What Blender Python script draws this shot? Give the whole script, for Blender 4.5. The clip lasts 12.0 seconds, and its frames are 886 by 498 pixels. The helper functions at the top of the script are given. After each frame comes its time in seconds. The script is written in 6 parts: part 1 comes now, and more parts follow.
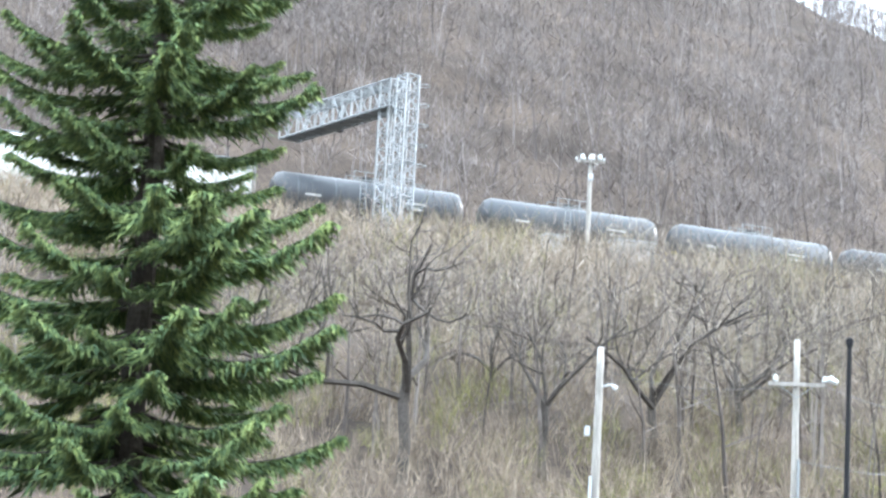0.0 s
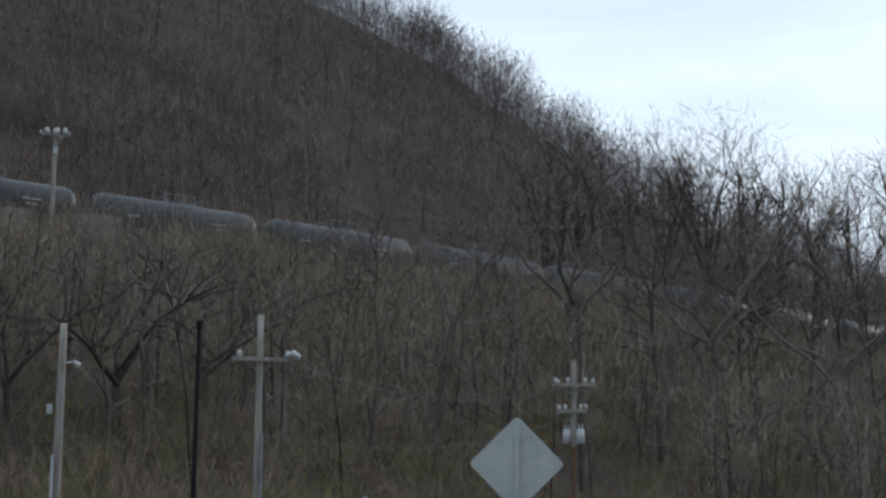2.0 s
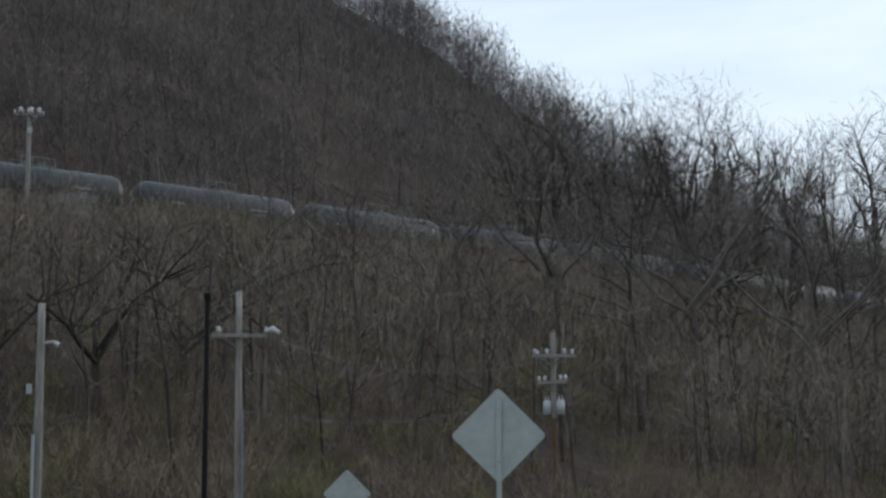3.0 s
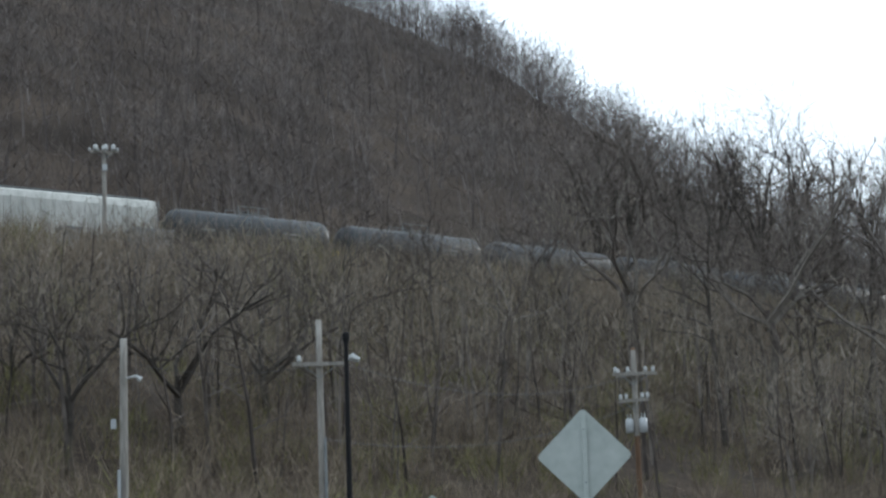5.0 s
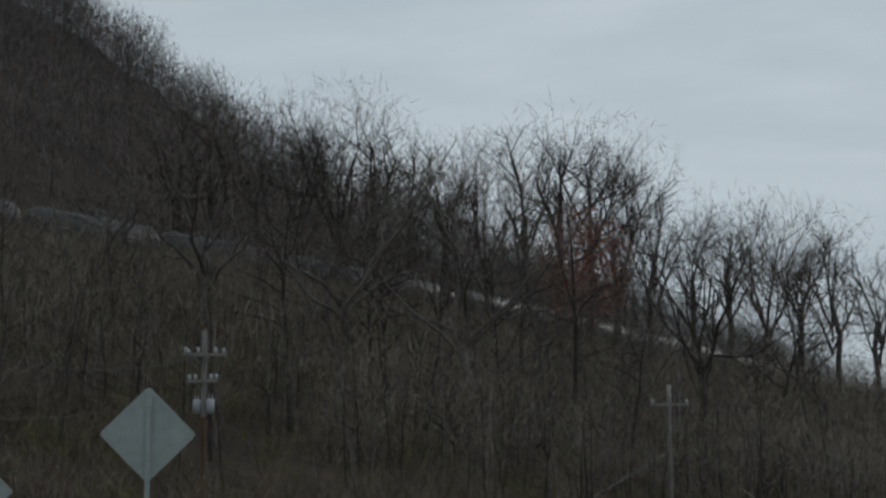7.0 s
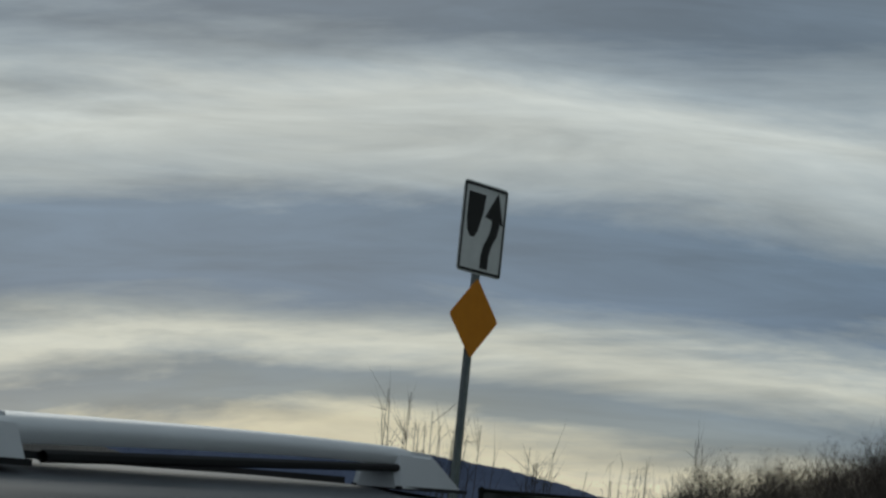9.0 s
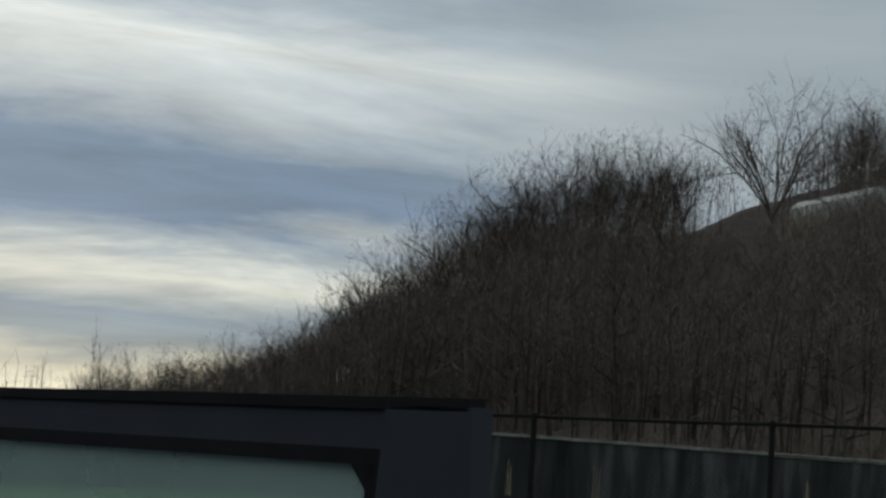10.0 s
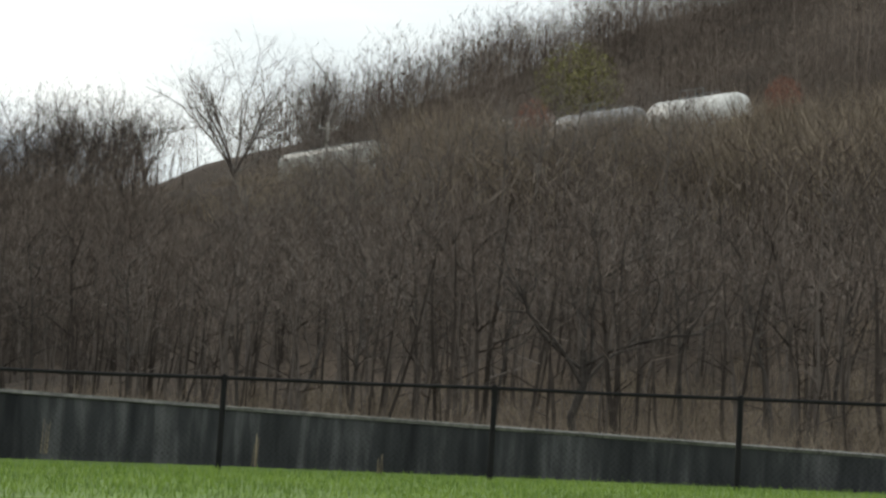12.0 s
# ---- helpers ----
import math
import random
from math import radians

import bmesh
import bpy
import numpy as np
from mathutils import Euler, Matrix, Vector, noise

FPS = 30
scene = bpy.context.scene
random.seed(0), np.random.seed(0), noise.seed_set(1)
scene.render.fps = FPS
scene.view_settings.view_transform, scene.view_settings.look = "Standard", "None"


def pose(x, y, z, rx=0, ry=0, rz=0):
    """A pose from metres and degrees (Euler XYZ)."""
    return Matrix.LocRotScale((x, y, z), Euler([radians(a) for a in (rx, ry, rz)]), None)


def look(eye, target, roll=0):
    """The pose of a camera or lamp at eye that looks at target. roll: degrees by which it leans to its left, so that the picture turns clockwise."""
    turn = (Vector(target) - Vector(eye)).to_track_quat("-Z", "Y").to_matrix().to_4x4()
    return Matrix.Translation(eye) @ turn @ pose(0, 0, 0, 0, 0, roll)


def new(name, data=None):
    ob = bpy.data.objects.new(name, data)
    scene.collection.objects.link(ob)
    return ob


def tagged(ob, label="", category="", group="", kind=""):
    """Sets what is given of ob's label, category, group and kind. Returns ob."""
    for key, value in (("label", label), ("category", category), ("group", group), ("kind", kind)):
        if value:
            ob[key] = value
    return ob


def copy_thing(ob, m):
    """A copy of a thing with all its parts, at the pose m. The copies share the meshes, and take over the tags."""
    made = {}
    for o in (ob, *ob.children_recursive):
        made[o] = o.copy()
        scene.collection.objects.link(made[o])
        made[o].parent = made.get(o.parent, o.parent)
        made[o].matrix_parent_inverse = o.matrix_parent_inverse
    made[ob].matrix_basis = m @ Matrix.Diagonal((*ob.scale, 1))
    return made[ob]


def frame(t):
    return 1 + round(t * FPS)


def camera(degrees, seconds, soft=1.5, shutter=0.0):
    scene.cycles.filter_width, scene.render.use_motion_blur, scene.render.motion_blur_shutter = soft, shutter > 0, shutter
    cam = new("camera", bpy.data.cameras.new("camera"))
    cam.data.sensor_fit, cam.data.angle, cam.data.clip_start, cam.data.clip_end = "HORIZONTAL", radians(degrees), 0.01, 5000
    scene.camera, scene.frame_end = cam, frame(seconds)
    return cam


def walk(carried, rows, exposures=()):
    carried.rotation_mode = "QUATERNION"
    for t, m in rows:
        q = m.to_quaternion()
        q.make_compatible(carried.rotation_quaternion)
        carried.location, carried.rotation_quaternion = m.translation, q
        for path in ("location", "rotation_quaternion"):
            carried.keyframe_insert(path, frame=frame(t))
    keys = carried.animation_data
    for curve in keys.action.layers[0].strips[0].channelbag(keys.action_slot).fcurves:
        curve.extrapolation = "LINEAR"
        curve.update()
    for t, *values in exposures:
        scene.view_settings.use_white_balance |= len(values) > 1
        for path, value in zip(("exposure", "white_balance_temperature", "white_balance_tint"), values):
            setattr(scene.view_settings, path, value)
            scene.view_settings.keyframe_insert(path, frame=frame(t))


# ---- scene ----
# The walk: a person turns on the spot with a zoomed phone held out in front.
cam = camera(25.4, 12.0, soft=2.6, shutter=0.0)
EYE = 1.65


def aim(x, y, z, yaw, pitch, roll):
    """Camera pose: yaw to the right from +y, pitch up, roll of the phone."""
    return pose(x, y, z, 90 + pitch, 0, -yaw) @ pose(0, 0, 0, 0, 0, -roll)


def sway(dx, dz, yaw, pitch, roll):
    dx, dz = dx * 0.4, dz * 0.4
    return aim(dx * 0.966, -dx * 0.26, EYE + dz, yaw, pitch, roll)


def swing(yaw, pitch, roll, dz=0.0):
    a = radians(yaw)
    return aim(0.124 + 0.22 * (math.sin(a) - 0.985), -0.238 + 0.22 * (math.cos(a) + 0.174), EYE + dz, yaw, pitch, roll)


walk(cam, [
    (0.0, sway(-0.066, -0.028, 0.00, 9.69, -3.08)),
    (0.5, sway(0.060, -0.020, 5.06, 9.52, -3.10)),
    (1.0, sway(0.131, -0.013, 8.84, 9.40, -2.44)),
    (1.5, sway(0.127, -0.010, 12.99, 9.52, -1.37)),
    (2.0, sway(0.124, -0.013, 15.66, 9.49, -0.71)),
    (2.5, sway(0.107, -0.024, 16.73, 8.81, -0.41)),
    (2.7, sway(0.095, -0.024, 16.55, 8.75, -0.10)),
    (4.3, sway(-0.008, 0.0, 15.69, 8.83, 2.29)),
    (4.5, sway(-0.0143, 0.0, 14.33, 8.99, 2.43)),
    (5.0, sway(-0.0258, 0.0, 14.14, 9.42, 2.07)),
    (5.5, sway(-0.004, 0.0, 16.55, 9.56, 1.92)),
    (6.0, sway(0.0153, 0.0, 21.36, 9.76, 1.94)),
    (6.5, swing(24.40, 9.37, 1.70)),
    (6.7, swing(25.04, 9.08, 1.23)),
    (7.1, swing(27.6, 8.5, -0.4)),
    (7.6, swing(39.0, 7.3, -3.4)),
    (8.0, swing(50.2, 6.5, -5.0)),
    (8.3, swing(58.04, 6.20, -5.63)),
    (8.6, swing(65.80, 6.66, -6.30)),
    (9.0, swing(74.45, 7.18, -6.01, 0.008)),
    (9.2, swing(78.41, 6.90, -5.20, 0.013)),
    (9.5, swing(84.15, 6.46, -4.80, 0.013)),
    (9.8, swing(89.13, 5.97, -3.92, 0.006)),
    (10.0, swing(92.15, 5.58, -3.47)),
    (10.5, swing(98.21, 5.14, -3.44)),
    (11.0, swing(103.70, 5.09, -3.21)),
    (11.5, swing(107.00, 5.27, -3.29)),
    (12.0, swing(107.87, 5.18, -3.49)),
], exposures=[
    (0.0, 3.75, 6060, 11), (0.6, 3.38, 6060, 11), (0.9, 2.95, 6100, 11), (1.2, 2.4, 6100, 11), (1.5, 1.85, 6120, 11), (1.8, 1.12, 6100, 11), (2.1, 0.68, 6100, 11),
    (2.7, 0.62, 6150, 11), (4.3, 1.2, 6150, 9), (5.0, 1.3, 6150, 9), (5.5, 0.9, 6170, 8), (6.1, 0.28, 6270, 9), (6.7, -0.02, 6370, 9), (8.3, -0.5, 6250, 4), (8.6, -0.5, 6250, 4), (9.0, -0.62, 6300, 4), (9.5, -0.5, 6350, 5),
    (10.0, -0.2, 6400, 7), (10.5, 0.15, 6700, 10), (11.0, 0.68, 7000, 10), (11.5, 1.0, 7050, 10), (12.0, 1.2, 7150, 10)])

# ---- daylight under a broken overcast ----
SUN_ELEVATION, SUN_YAW = 24.0, 66.0
world = bpy.data.worlds.new("sky")
scene.world = world
world.use_nodes = True
wn, wl = world.node_tree.nodes, world.node_tree.links
wn.clear()


def wnode(kind, **kw):
    n = wn.new(kind)
    for k, v in kw.items():
        n.inputs[k].default_value = v
    return n


sky = wn.new("ShaderNodeTexSky")
sky.sky_type, sky.sun_disc = "NISHITA", False
sky.sun_elevation, sky.sun_rotation = radians(SUN_ELEVATION), radians(SUN_YAW)
coord = wn.new("ShaderNodeTexCoord")
stretch = wn.new("ShaderNodeMapping")
stretch.inputs["Scale"].default_value = (1.0, 1.0, 5.0)
wisps = wnode("ShaderNodeTexNoise", Scale=3.2, Detail=9.0, Roughness=0.6, Distortion=0.35)
wl.new(stretch.outputs[0], wisps.inputs["Vector"])
sep = wn.new("ShaderNodeSeparateXYZ")
wl.new(coord.outputs["Generated"], sep.inputs[0])
# cloud layers by height over the horizon, pushed up and down by the wisps
push = wn.new("ShaderNodeMath")
push.operation = "MULTIPLY_ADD"
push.inputs[1].default_value = 0.10
wl.new(wisps.outputs["Fac"], push.inputs[0])
drop = wn.new("ShaderNodeMath")
drop.operation = "SUBTRACT"
drop.inputs[1].default_value = 0.055 - 0.45
slope = wn.new("ShaderNodeVectorMath")
slope.operation = "DOT_PRODUCT"
slope.inputs[1].default_value = (-0.45 * math.sin(radians(82)), -0.45 * math.cos(radians(82)), 1.0)
wl.new(coord.outputs["Generated"], slope.inputs[0])
wl.new(slope.outputs["Value"], drop.inputs[0])
bowed = wn.new("ShaderNodeCombineXYZ")
wl.new(sep.outputs[0], bowed.inputs[0])
wl.new(sep.outputs[1], bowed.inputs[1])
wl.new(slope.outputs["Value"], bowed.inputs[2])
wl.new(bowed.outputs[0], stretch.inputs["Vector"])
wl.new(drop.outputs[0], push.inputs[2])
layers = wn.new("ShaderNodeValToRGB")
scale = wn.new("ShaderNodeMath")
scale.operation = "MULTIPLY"
scale.inputs[1].default_value = 2.5
wl.new(push.outputs[0], scale.inputs[0])
wl.new(scale.outputs[0], layers.inputs[0])
LAYERS = [(0.0, (0.55, 0.53, 0.45)), (0.055, (0.92, 0.85, 0.66)), (0.10, (0.28, 0.34, 0.39)), (0.15, (0.25, 0.32, 0.40)), (0.20, (0.80, 0.79, 0.71)), (0.235, (0.40, 0.45, 0.49)),
          (0.275, (0.175, 0.25, 0.37)), (0.36, (0.19, 0.27, 0.385)), (0.415, (0.54, 0.59, 0.62)), (0.50, (0.80, 0.82, 0.79)), (0.56, (0.44, 0.50, 0.55)), (0.63, (0.17, 0.225, 0.30)), (0.85, (0.21, 0.27, 0.35))]
ramp = layers.color_ramp
while len(ramp.elements) < len(LAYERS):
    ramp.elements.new(0.5)
for el, (at, rgb) in zip(ramp.elements, LAYERS):
    el.position, el.color = at, (*rgb, 1)
# away from the banked clouds the overcast is an even pale grey
even = wn.new("ShaderNodeValToRGB")
even.color_ramp.elements[0].position, even.color_ramp.elements[0].color = 0.35, (0.44, 0.505, 0.555, 1)
even.color_ramp.elements[1].position, even.color_ramp.elements[1].color = 0.65, (0.58, 0.64, 0.675, 1)
veil_map = wn.new("ShaderNodeMapping")
veil_map.inputs["Scale"].default_value = (1.0, 1.0, 6.0)
wl.new(coord.outputs["Generated"], veil_map.inputs["Vector"])
veil = wnode("ShaderNodeTexNoise", Scale=2.4, Detail=8.0, Roughness=0.55, Distortion=0.3)
wl.new(veil_map.outputs[0], veil.inputs["Vector"])
wl.new(veil.outputs["Fac"], even.inputs[0])
bank = wn.new("ShaderNodeVectorMath")
bank.operation = "DOT_PRODUCT"
bank.inputs[1].default_value = (math.sin(radians(72)), math.cos(radians(72)), 0)
wl.new(coord.outputs["Generated"], bank.inputs[0])
where = wn.new("ShaderNodeMapRange")
where.interpolation_type = "SMOOTHSTEP"
where.inputs["From Min"].default_value, where.inputs["From Max"].default_value = 0.85, 0.955
wl.new(bank.outputs["Value"], where.inputs["Value"])
streak_map = wn.new("ShaderNodeMapping")
streak_map.inputs["Scale"].default_value = (2.2, 2.2, 16.0)
wl.new(bowed.outputs[0], streak_map.inputs["Vector"])
streaks = wnode("ShaderNodeTexNoise", Scale=2.6, Detail=9.0, Roughness=0.6, Distortion=0.6)
wl.new(streak_map.outputs[0], streaks.inputs["Vector"])
vary = wn.new("ShaderNodeMapRange")
vary.inputs["From Min"].default_value, vary.inputs["From Max"].default_value = 0.3, 0.7
vary.inputs["To Min"].default_value, vary.inputs["To Max"].default_value = 0.80, 1.20
wl.new(streaks.outputs["Fac"], vary.inputs["Value"])
dull = wn.new("ShaderNodeVectorMath")
dull.operation = "DOT_PRODUCT"
dull.inputs[1].default_value = (math.sin(radians(115)), math.cos(radians(115)), 0)
wl.new(coord.outputs["Generated"], dull.inputs[0])
dim = wn.new("ShaderNodeMapRange")
dim.interpolation_type = "SMOOTHSTEP"
dim.inputs["From Min"].default_value, dim.inputs["From Max"].default_value = 0.6, 0.97
dim.inputs["To Min"].default_value, dim.inputs["To Max"].default_value = 1.0, 0.80
wl.new(dull.outputs["Value"], dim.inputs["Value"])
pale = wn.new("ShaderNodeVectorMath")
pale.operation = "SCALE"
wl.new(even.outputs[0], pale.inputs[0])
wl.new(dim.outputs[0], pale.inputs["Scale"])
cloud = wn.new("ShaderNodeMix")
cloud.data_type = "RGBA"
wl.new(where.outputs[0], cloud.inputs[0])
wl.new(pale.outputs[0], cloud.inputs[6])
wispy = wn.new("ShaderNodeVectorMath")
wispy.operation = "SCALE"
wl.new(layers.outputs[0], wispy.inputs[0])
wl.new(vary.outputs[0], wispy.inputs["Scale"])
wl.new(wispy.outputs[0], cloud.inputs[7])
blue = wn.new("ShaderNodeMix")
blue.data_type = "RGBA"
blue.inputs[0].default_value = 0.94
sky_gain = wn.new("ShaderNodeMix")
sky_gain.data_type, sky_gain.blend_type = "RGBA", "MULTIPLY"
sky_gain.inputs[0].default_value = 1.0
sky_gain.inputs[7].default_value = (0.10, 0.10, 0.10, 1)
wl.new(sky.outputs[0], sky_gain.inputs[6])
wl.new(sky_gain.outputs[2], blue.inputs[6])
wl.new(cloud.outputs[2], blue.inputs[7])
back = wnode("ShaderNodeBackground", Strength=1.0)
wl.new(blue.outputs[2], back.inputs[0])
wout = wn.new("ShaderNodeOutputWorld")
wl.new(back.outputs[0], wout.inputs[0])

sun = new("sun", bpy.data.lights.new("sun", "SUN"))
sun.data.energy, sun.data.angle, sun.data.color = 0.5, radians(16), (1.0, 0.95, 0.87)
sa, se = radians(SUN_YAW), radians(SUN_ELEVATION)
sun.matrix_world = look((60 * math.sin(sa) * math.cos(se), 60 * math.cos(sa) * math.cos(se), 60 * math.sin(se)), (0, 0, 0))


# ---- materials ----
def surface(name, colours, scale=3.0, rough=0.8, metal=0.0, bump=0.0, fine=6.0, island=False, each=False, stretch=(1, 1, 1), glow=0.0, gloss=0.5):
    """A procedural surface: two scales of noise between the colours, with relief."""
    m = bpy.data.materials.new(name)
    m.use_nodes = True
    nt, ln = m.node_tree.nodes, m.node_tree.links
    bsdf = nt["Principled BSDF"]
    bsdf.inputs["Roughness"].default_value, bsdf.inputs["Metallic"].default_value = rough, metal
    bsdf.inputs["Specular IOR Level"].default_value = gloss
    tc, mp = nt.new("ShaderNodeTexCoord"), nt.new("ShaderNodeMapping")
    mp.inputs["Scale"].default_value = stretch
    ln.new(tc.outputs["Object"], mp.inputs[0])
    n1, n2 = nt.new("ShaderNodeTexNoise"), nt.new("ShaderNodeTexNoise")
    n1.inputs["Scale"].default_value, n1.inputs["Detail"].default_value = scale, 5
    n2.inputs["Scale"].default_value, n2.inputs["Detail"].default_value = scale * fine, 4
    ln.new(mp.outputs[0], n1.inputs["Vector"]), ln.new(mp.outputs[0], n2.inputs["Vector"])
    mix = nt.new("ShaderNodeMath")
    mix.operation = "MULTIPLY_ADD"
    mix.inputs[1].default_value = 0.45
    half = nt.new("ShaderNodeMath")
    half.operation = "MULTIPLY"
    half.inputs[1].default_value = 0.55
    ln.new(n1.outputs["Fac"], half.inputs[0])
    ln.new(n2.outputs["Fac"], mix.inputs[0]), ln.new(half.outputs[0], mix.inputs[2])
    value = mix.outputs[0]
    if island or each:
        src = nt.new("ShaderNodeNewGeometry").outputs["Random Per Island"] if island else nt.new("ShaderNodeObjectInfo").outputs["Random"]
        add = nt.new("ShaderNodeMath")
        add.operation = "MULTIPLY_ADD"
        add.inputs[1].default_value, add.inputs[2].default_value = 0.36, -0.18
        ln.new(src, add.inputs[0])
        tot = nt.new("ShaderNodeMath")
        ln.new(add.outputs[0], tot.inputs[0]), ln.new(value, tot.inputs[1])
        value = tot.outputs[0]
    ramp = nt.new("ShaderNodeValToRGB")
    ramp.color_ramp.elements[0].position, ramp.color_ramp.elements[1].position = 0.33, 0.68
    ramp.color_ramp.elements[0].color, ramp.color_ramp.elements[1].color = (*colours[0], 1), (*colours[-1], 1)
    if len(colours) > 2:
        ramp.color_ramp.elements.new(0.5).color = (*colours[1], 1)
    ln.new(value, ramp.inputs[0])
    ln.new(ramp.outputs[0], bsdf.inputs["Base Color"])
    if bump:
        b = nt.new("ShaderNodeBump")
        b.inputs["Strength"].default_value, b.inputs["Distance"].default_value = bump, 0.05
        ln.new(n2.outputs["Fac"], b.inputs["Height"]), ln.new(b.outputs[0], bsdf.inputs["Normal"])
    if glow:
        bsdf.inputs["Emission Strength"].default_value = glow
        ln.new(ramp.outputs[0], bsdf.inputs["Emission Color"])
    return m


def glass_material(name, tint):
    """Thin tinted glass: clear through, with gloss and a pale diffuse film imitating reflected sky."""
    m = bpy.data.materials.new(name)
    m.use_nodes = True
    nt, ln = m.node_tree.nodes, m.node_tree.links
    clear, gloss, mix = nt.new("ShaderNodeBsdfTransparent"), nt.new("ShaderNodeBsdfGlossy"), nt.new("ShaderNodeMixShader")
    clear.inputs[0].default_value = (*tint, 1)
    gloss.inputs["Roughness"].default_value = 0.03
    gloss.inputs["Color"].default_value = (0.8, 0.9, 0.88, 1)
    mix.inputs[0].default_value = 0.22
    ln.new(clear.outputs[0], mix.inputs[1]), ln.new(gloss.outputs[0], mix.inputs[2])
    # uneven pale diffuse layer stands in for the sky's reflection in the pane
    sky_veil, film = nt.new("ShaderNodeBsdfDiffuse"), nt.new("ShaderNodeMixShader")
    veil_noise = nt.new("ShaderNodeTexNoise")
    veil_noise.inputs["Scale"].default_value, veil_noise.inputs["Detail"].default_value = 6.0, 6.0
    amount = nt.new("ShaderNodeMapRange")
    amount.inputs["To Min"].default_value, amount.inputs["To Max"].default_value = 0.16, 0.40
    sky_veil.inputs[0].default_value = (0.66, 0.78, 0.72, 1)
    ln.new(veil_noise.outputs["Fac"], amount.inputs["Value"]), ln.new(amount.outputs[0], film.inputs[0])
    ln.new(mix.outputs[0], film.inputs[1]), ln.new(sky_veil.outputs[0], film.inputs[2])
    ln.new(film.outputs[0], nt["Material Output"].inputs["Surface"])
    return m


BARK = surface("bark", [(0.065, 0.055, 0.049), (0.117, 0.101, 0.091), (0.195, 0.176, 0.156)], 1.2, 0.9, 0, 0.4, island=True, gloss=0.15)
BARK_DARK = surface("dark_bark", [(0.032, 0.029, 0.025), (0.060, 0.053, 0.047), (0.106, 0.093, 0.084)], 2.0, 0.9, 0, 0.5, gloss=0.15)
TWIG = surface("twig", [(0.090, 0.073, 0.064), (0.165, 0.138, 0.122), (0.265, 0.228, 0.200)], 0.4, 0.9, island=True, gloss=0.15)
WOOD = surface("woods_bark", [(0.108, 0.091, 0.072), (0.205, 0.175, 0.140), (0.36, 0.314, 0.260)], 0.06, 0.95, island=True, gloss=0.15)
WOOD_UPPER = surface("upper_woods_bark", [(0.064, 0.054, 0.051), (0.115, 0.099, 0.092), (0.198, 0.175, 0.165)], 0.05, 0.95, island=True, gloss=0.15)
WOOD_SPUR = surface("spur_woods_bark", [(0.056, 0.044, 0.037), (0.116, 0.092, 0.077), (0.220, 0.180, 0.152)], 0.05, 0.95, island=True, gloss=0.15)
TRUNK_DARK = surface("dark_woods_trunk", [(0.036, 0.030, 0.025), (0.068, 0.056, 0.048), (0.130, 0.112, 0.098)], 0.3, 0.95, island=True, gloss=0.15)
TRUNK_GREY = surface("grey_woods_trunk", [(0.052, 0.044, 0.040), (0.100, 0.086, 0.077), (0.20, 0.176, 0.158)], 0.3, 0.95, island=True, gloss=0.15)
BUD_RED = surface("red_buds", [(0.150, 0.056, 0.044), (0.250, 0.100, 0.069), (0.338, 0.163, 0.100)], 0.6, 0.9, island=True)
BUD_OLIVE = surface("olive_buds", [(0.090, 0.083, 0.033), (0.150, 0.138, 0.054), (0.225, 0.210, 0.083)], 0.6, 0.9, island=True)
DRY = surface("dry_brush", [(0.105, 0.083, 0.066), (0.192, 0.156, 0.120), (0.305, 0.248, 0.188)], 0.5, 0.95, island=True, gloss=0.15)
# litter colour kept dark: shade beneath the trees is put into it
LITTER = surface("leaf_litter", [(0.026, 0.021, 0.017), (0.052, 0.040, 0.032), (0.100, 0.076, 0.058)], 0.12, 1.0, 0, 0.9, fine=22, gloss=0.15)
ASPHALT = surface("asphalt", [(0.035, 0.035, 0.036), (0.05, 0.05, 0.05), (0.07, 0.068, 0.066)], 0.6, 0.9, 0, 0.5, fine=60)
GRASS = surface("grass", [(0.10, 0.17, 0.025), (0.16, 0.26, 0.035), (0.24, 0.34, 0.055)], 0.7, 0.7, island=True)
TURF = surface("turf", [(0.06, 0.10, 0.02), (0.10, 0.17, 0.03), (0.14, 0.22, 0.04)], 0.8, 0.9, 0, 0.6, fine=20)
NEEDLE = surface("spruce_needles", [(0.048, 0.082, 0.044), (0.094, 0.142, 0.062), (0.190, 0.240, 0.085)], 0.5, 0.95, island=True, gloss=0.15)
BALLAST = surface("ballast", [(0.06, 0.055, 0.05), (0.10, 0.094, 0.086), (0.16, 0.15, 0.14)], 0.8, 0.95, 0, 0.8, fine=14)
STEEL_GREY = surface("galvanised_steel", [(0.14, 0.155, 0.162), (0.19, 0.205, 0.212), (0.26, 0.278, 0.285)], 1.5, 0.6, 0.1, 0.05)
RAIL_STEEL = surface("rail_steel", [(0.10, 0.07, 0.055), (0.17, 0.13, 0.10), (0.25, 0.22, 0.2)], 2.0, 0.6, 0.6)
TANK_BLACK = surface("tank_black_paint", [(0.022, 0.026, 0.031), (0.036, 0.041, 0.047), (0.065, 0.071, 0.078)], 0.35, 0.46, 0, 0.05, each=True, gloss=0.4)
TANK_GREY = surface("tank_grey_paint", [(0.13, 0.135, 0.14), (0.22, 0.225, 0.23), (0.33, 0.335, 0.34)], 0.5, 0.5, 0, 0.03)
TANK_WHITE = surface("tank_white_paint", [(0.4, 0.4, 0.385), (0.58, 0.58, 0.56), (0.7, 0.7, 0.68)], 0.5, 0.5, 0, 0.03)
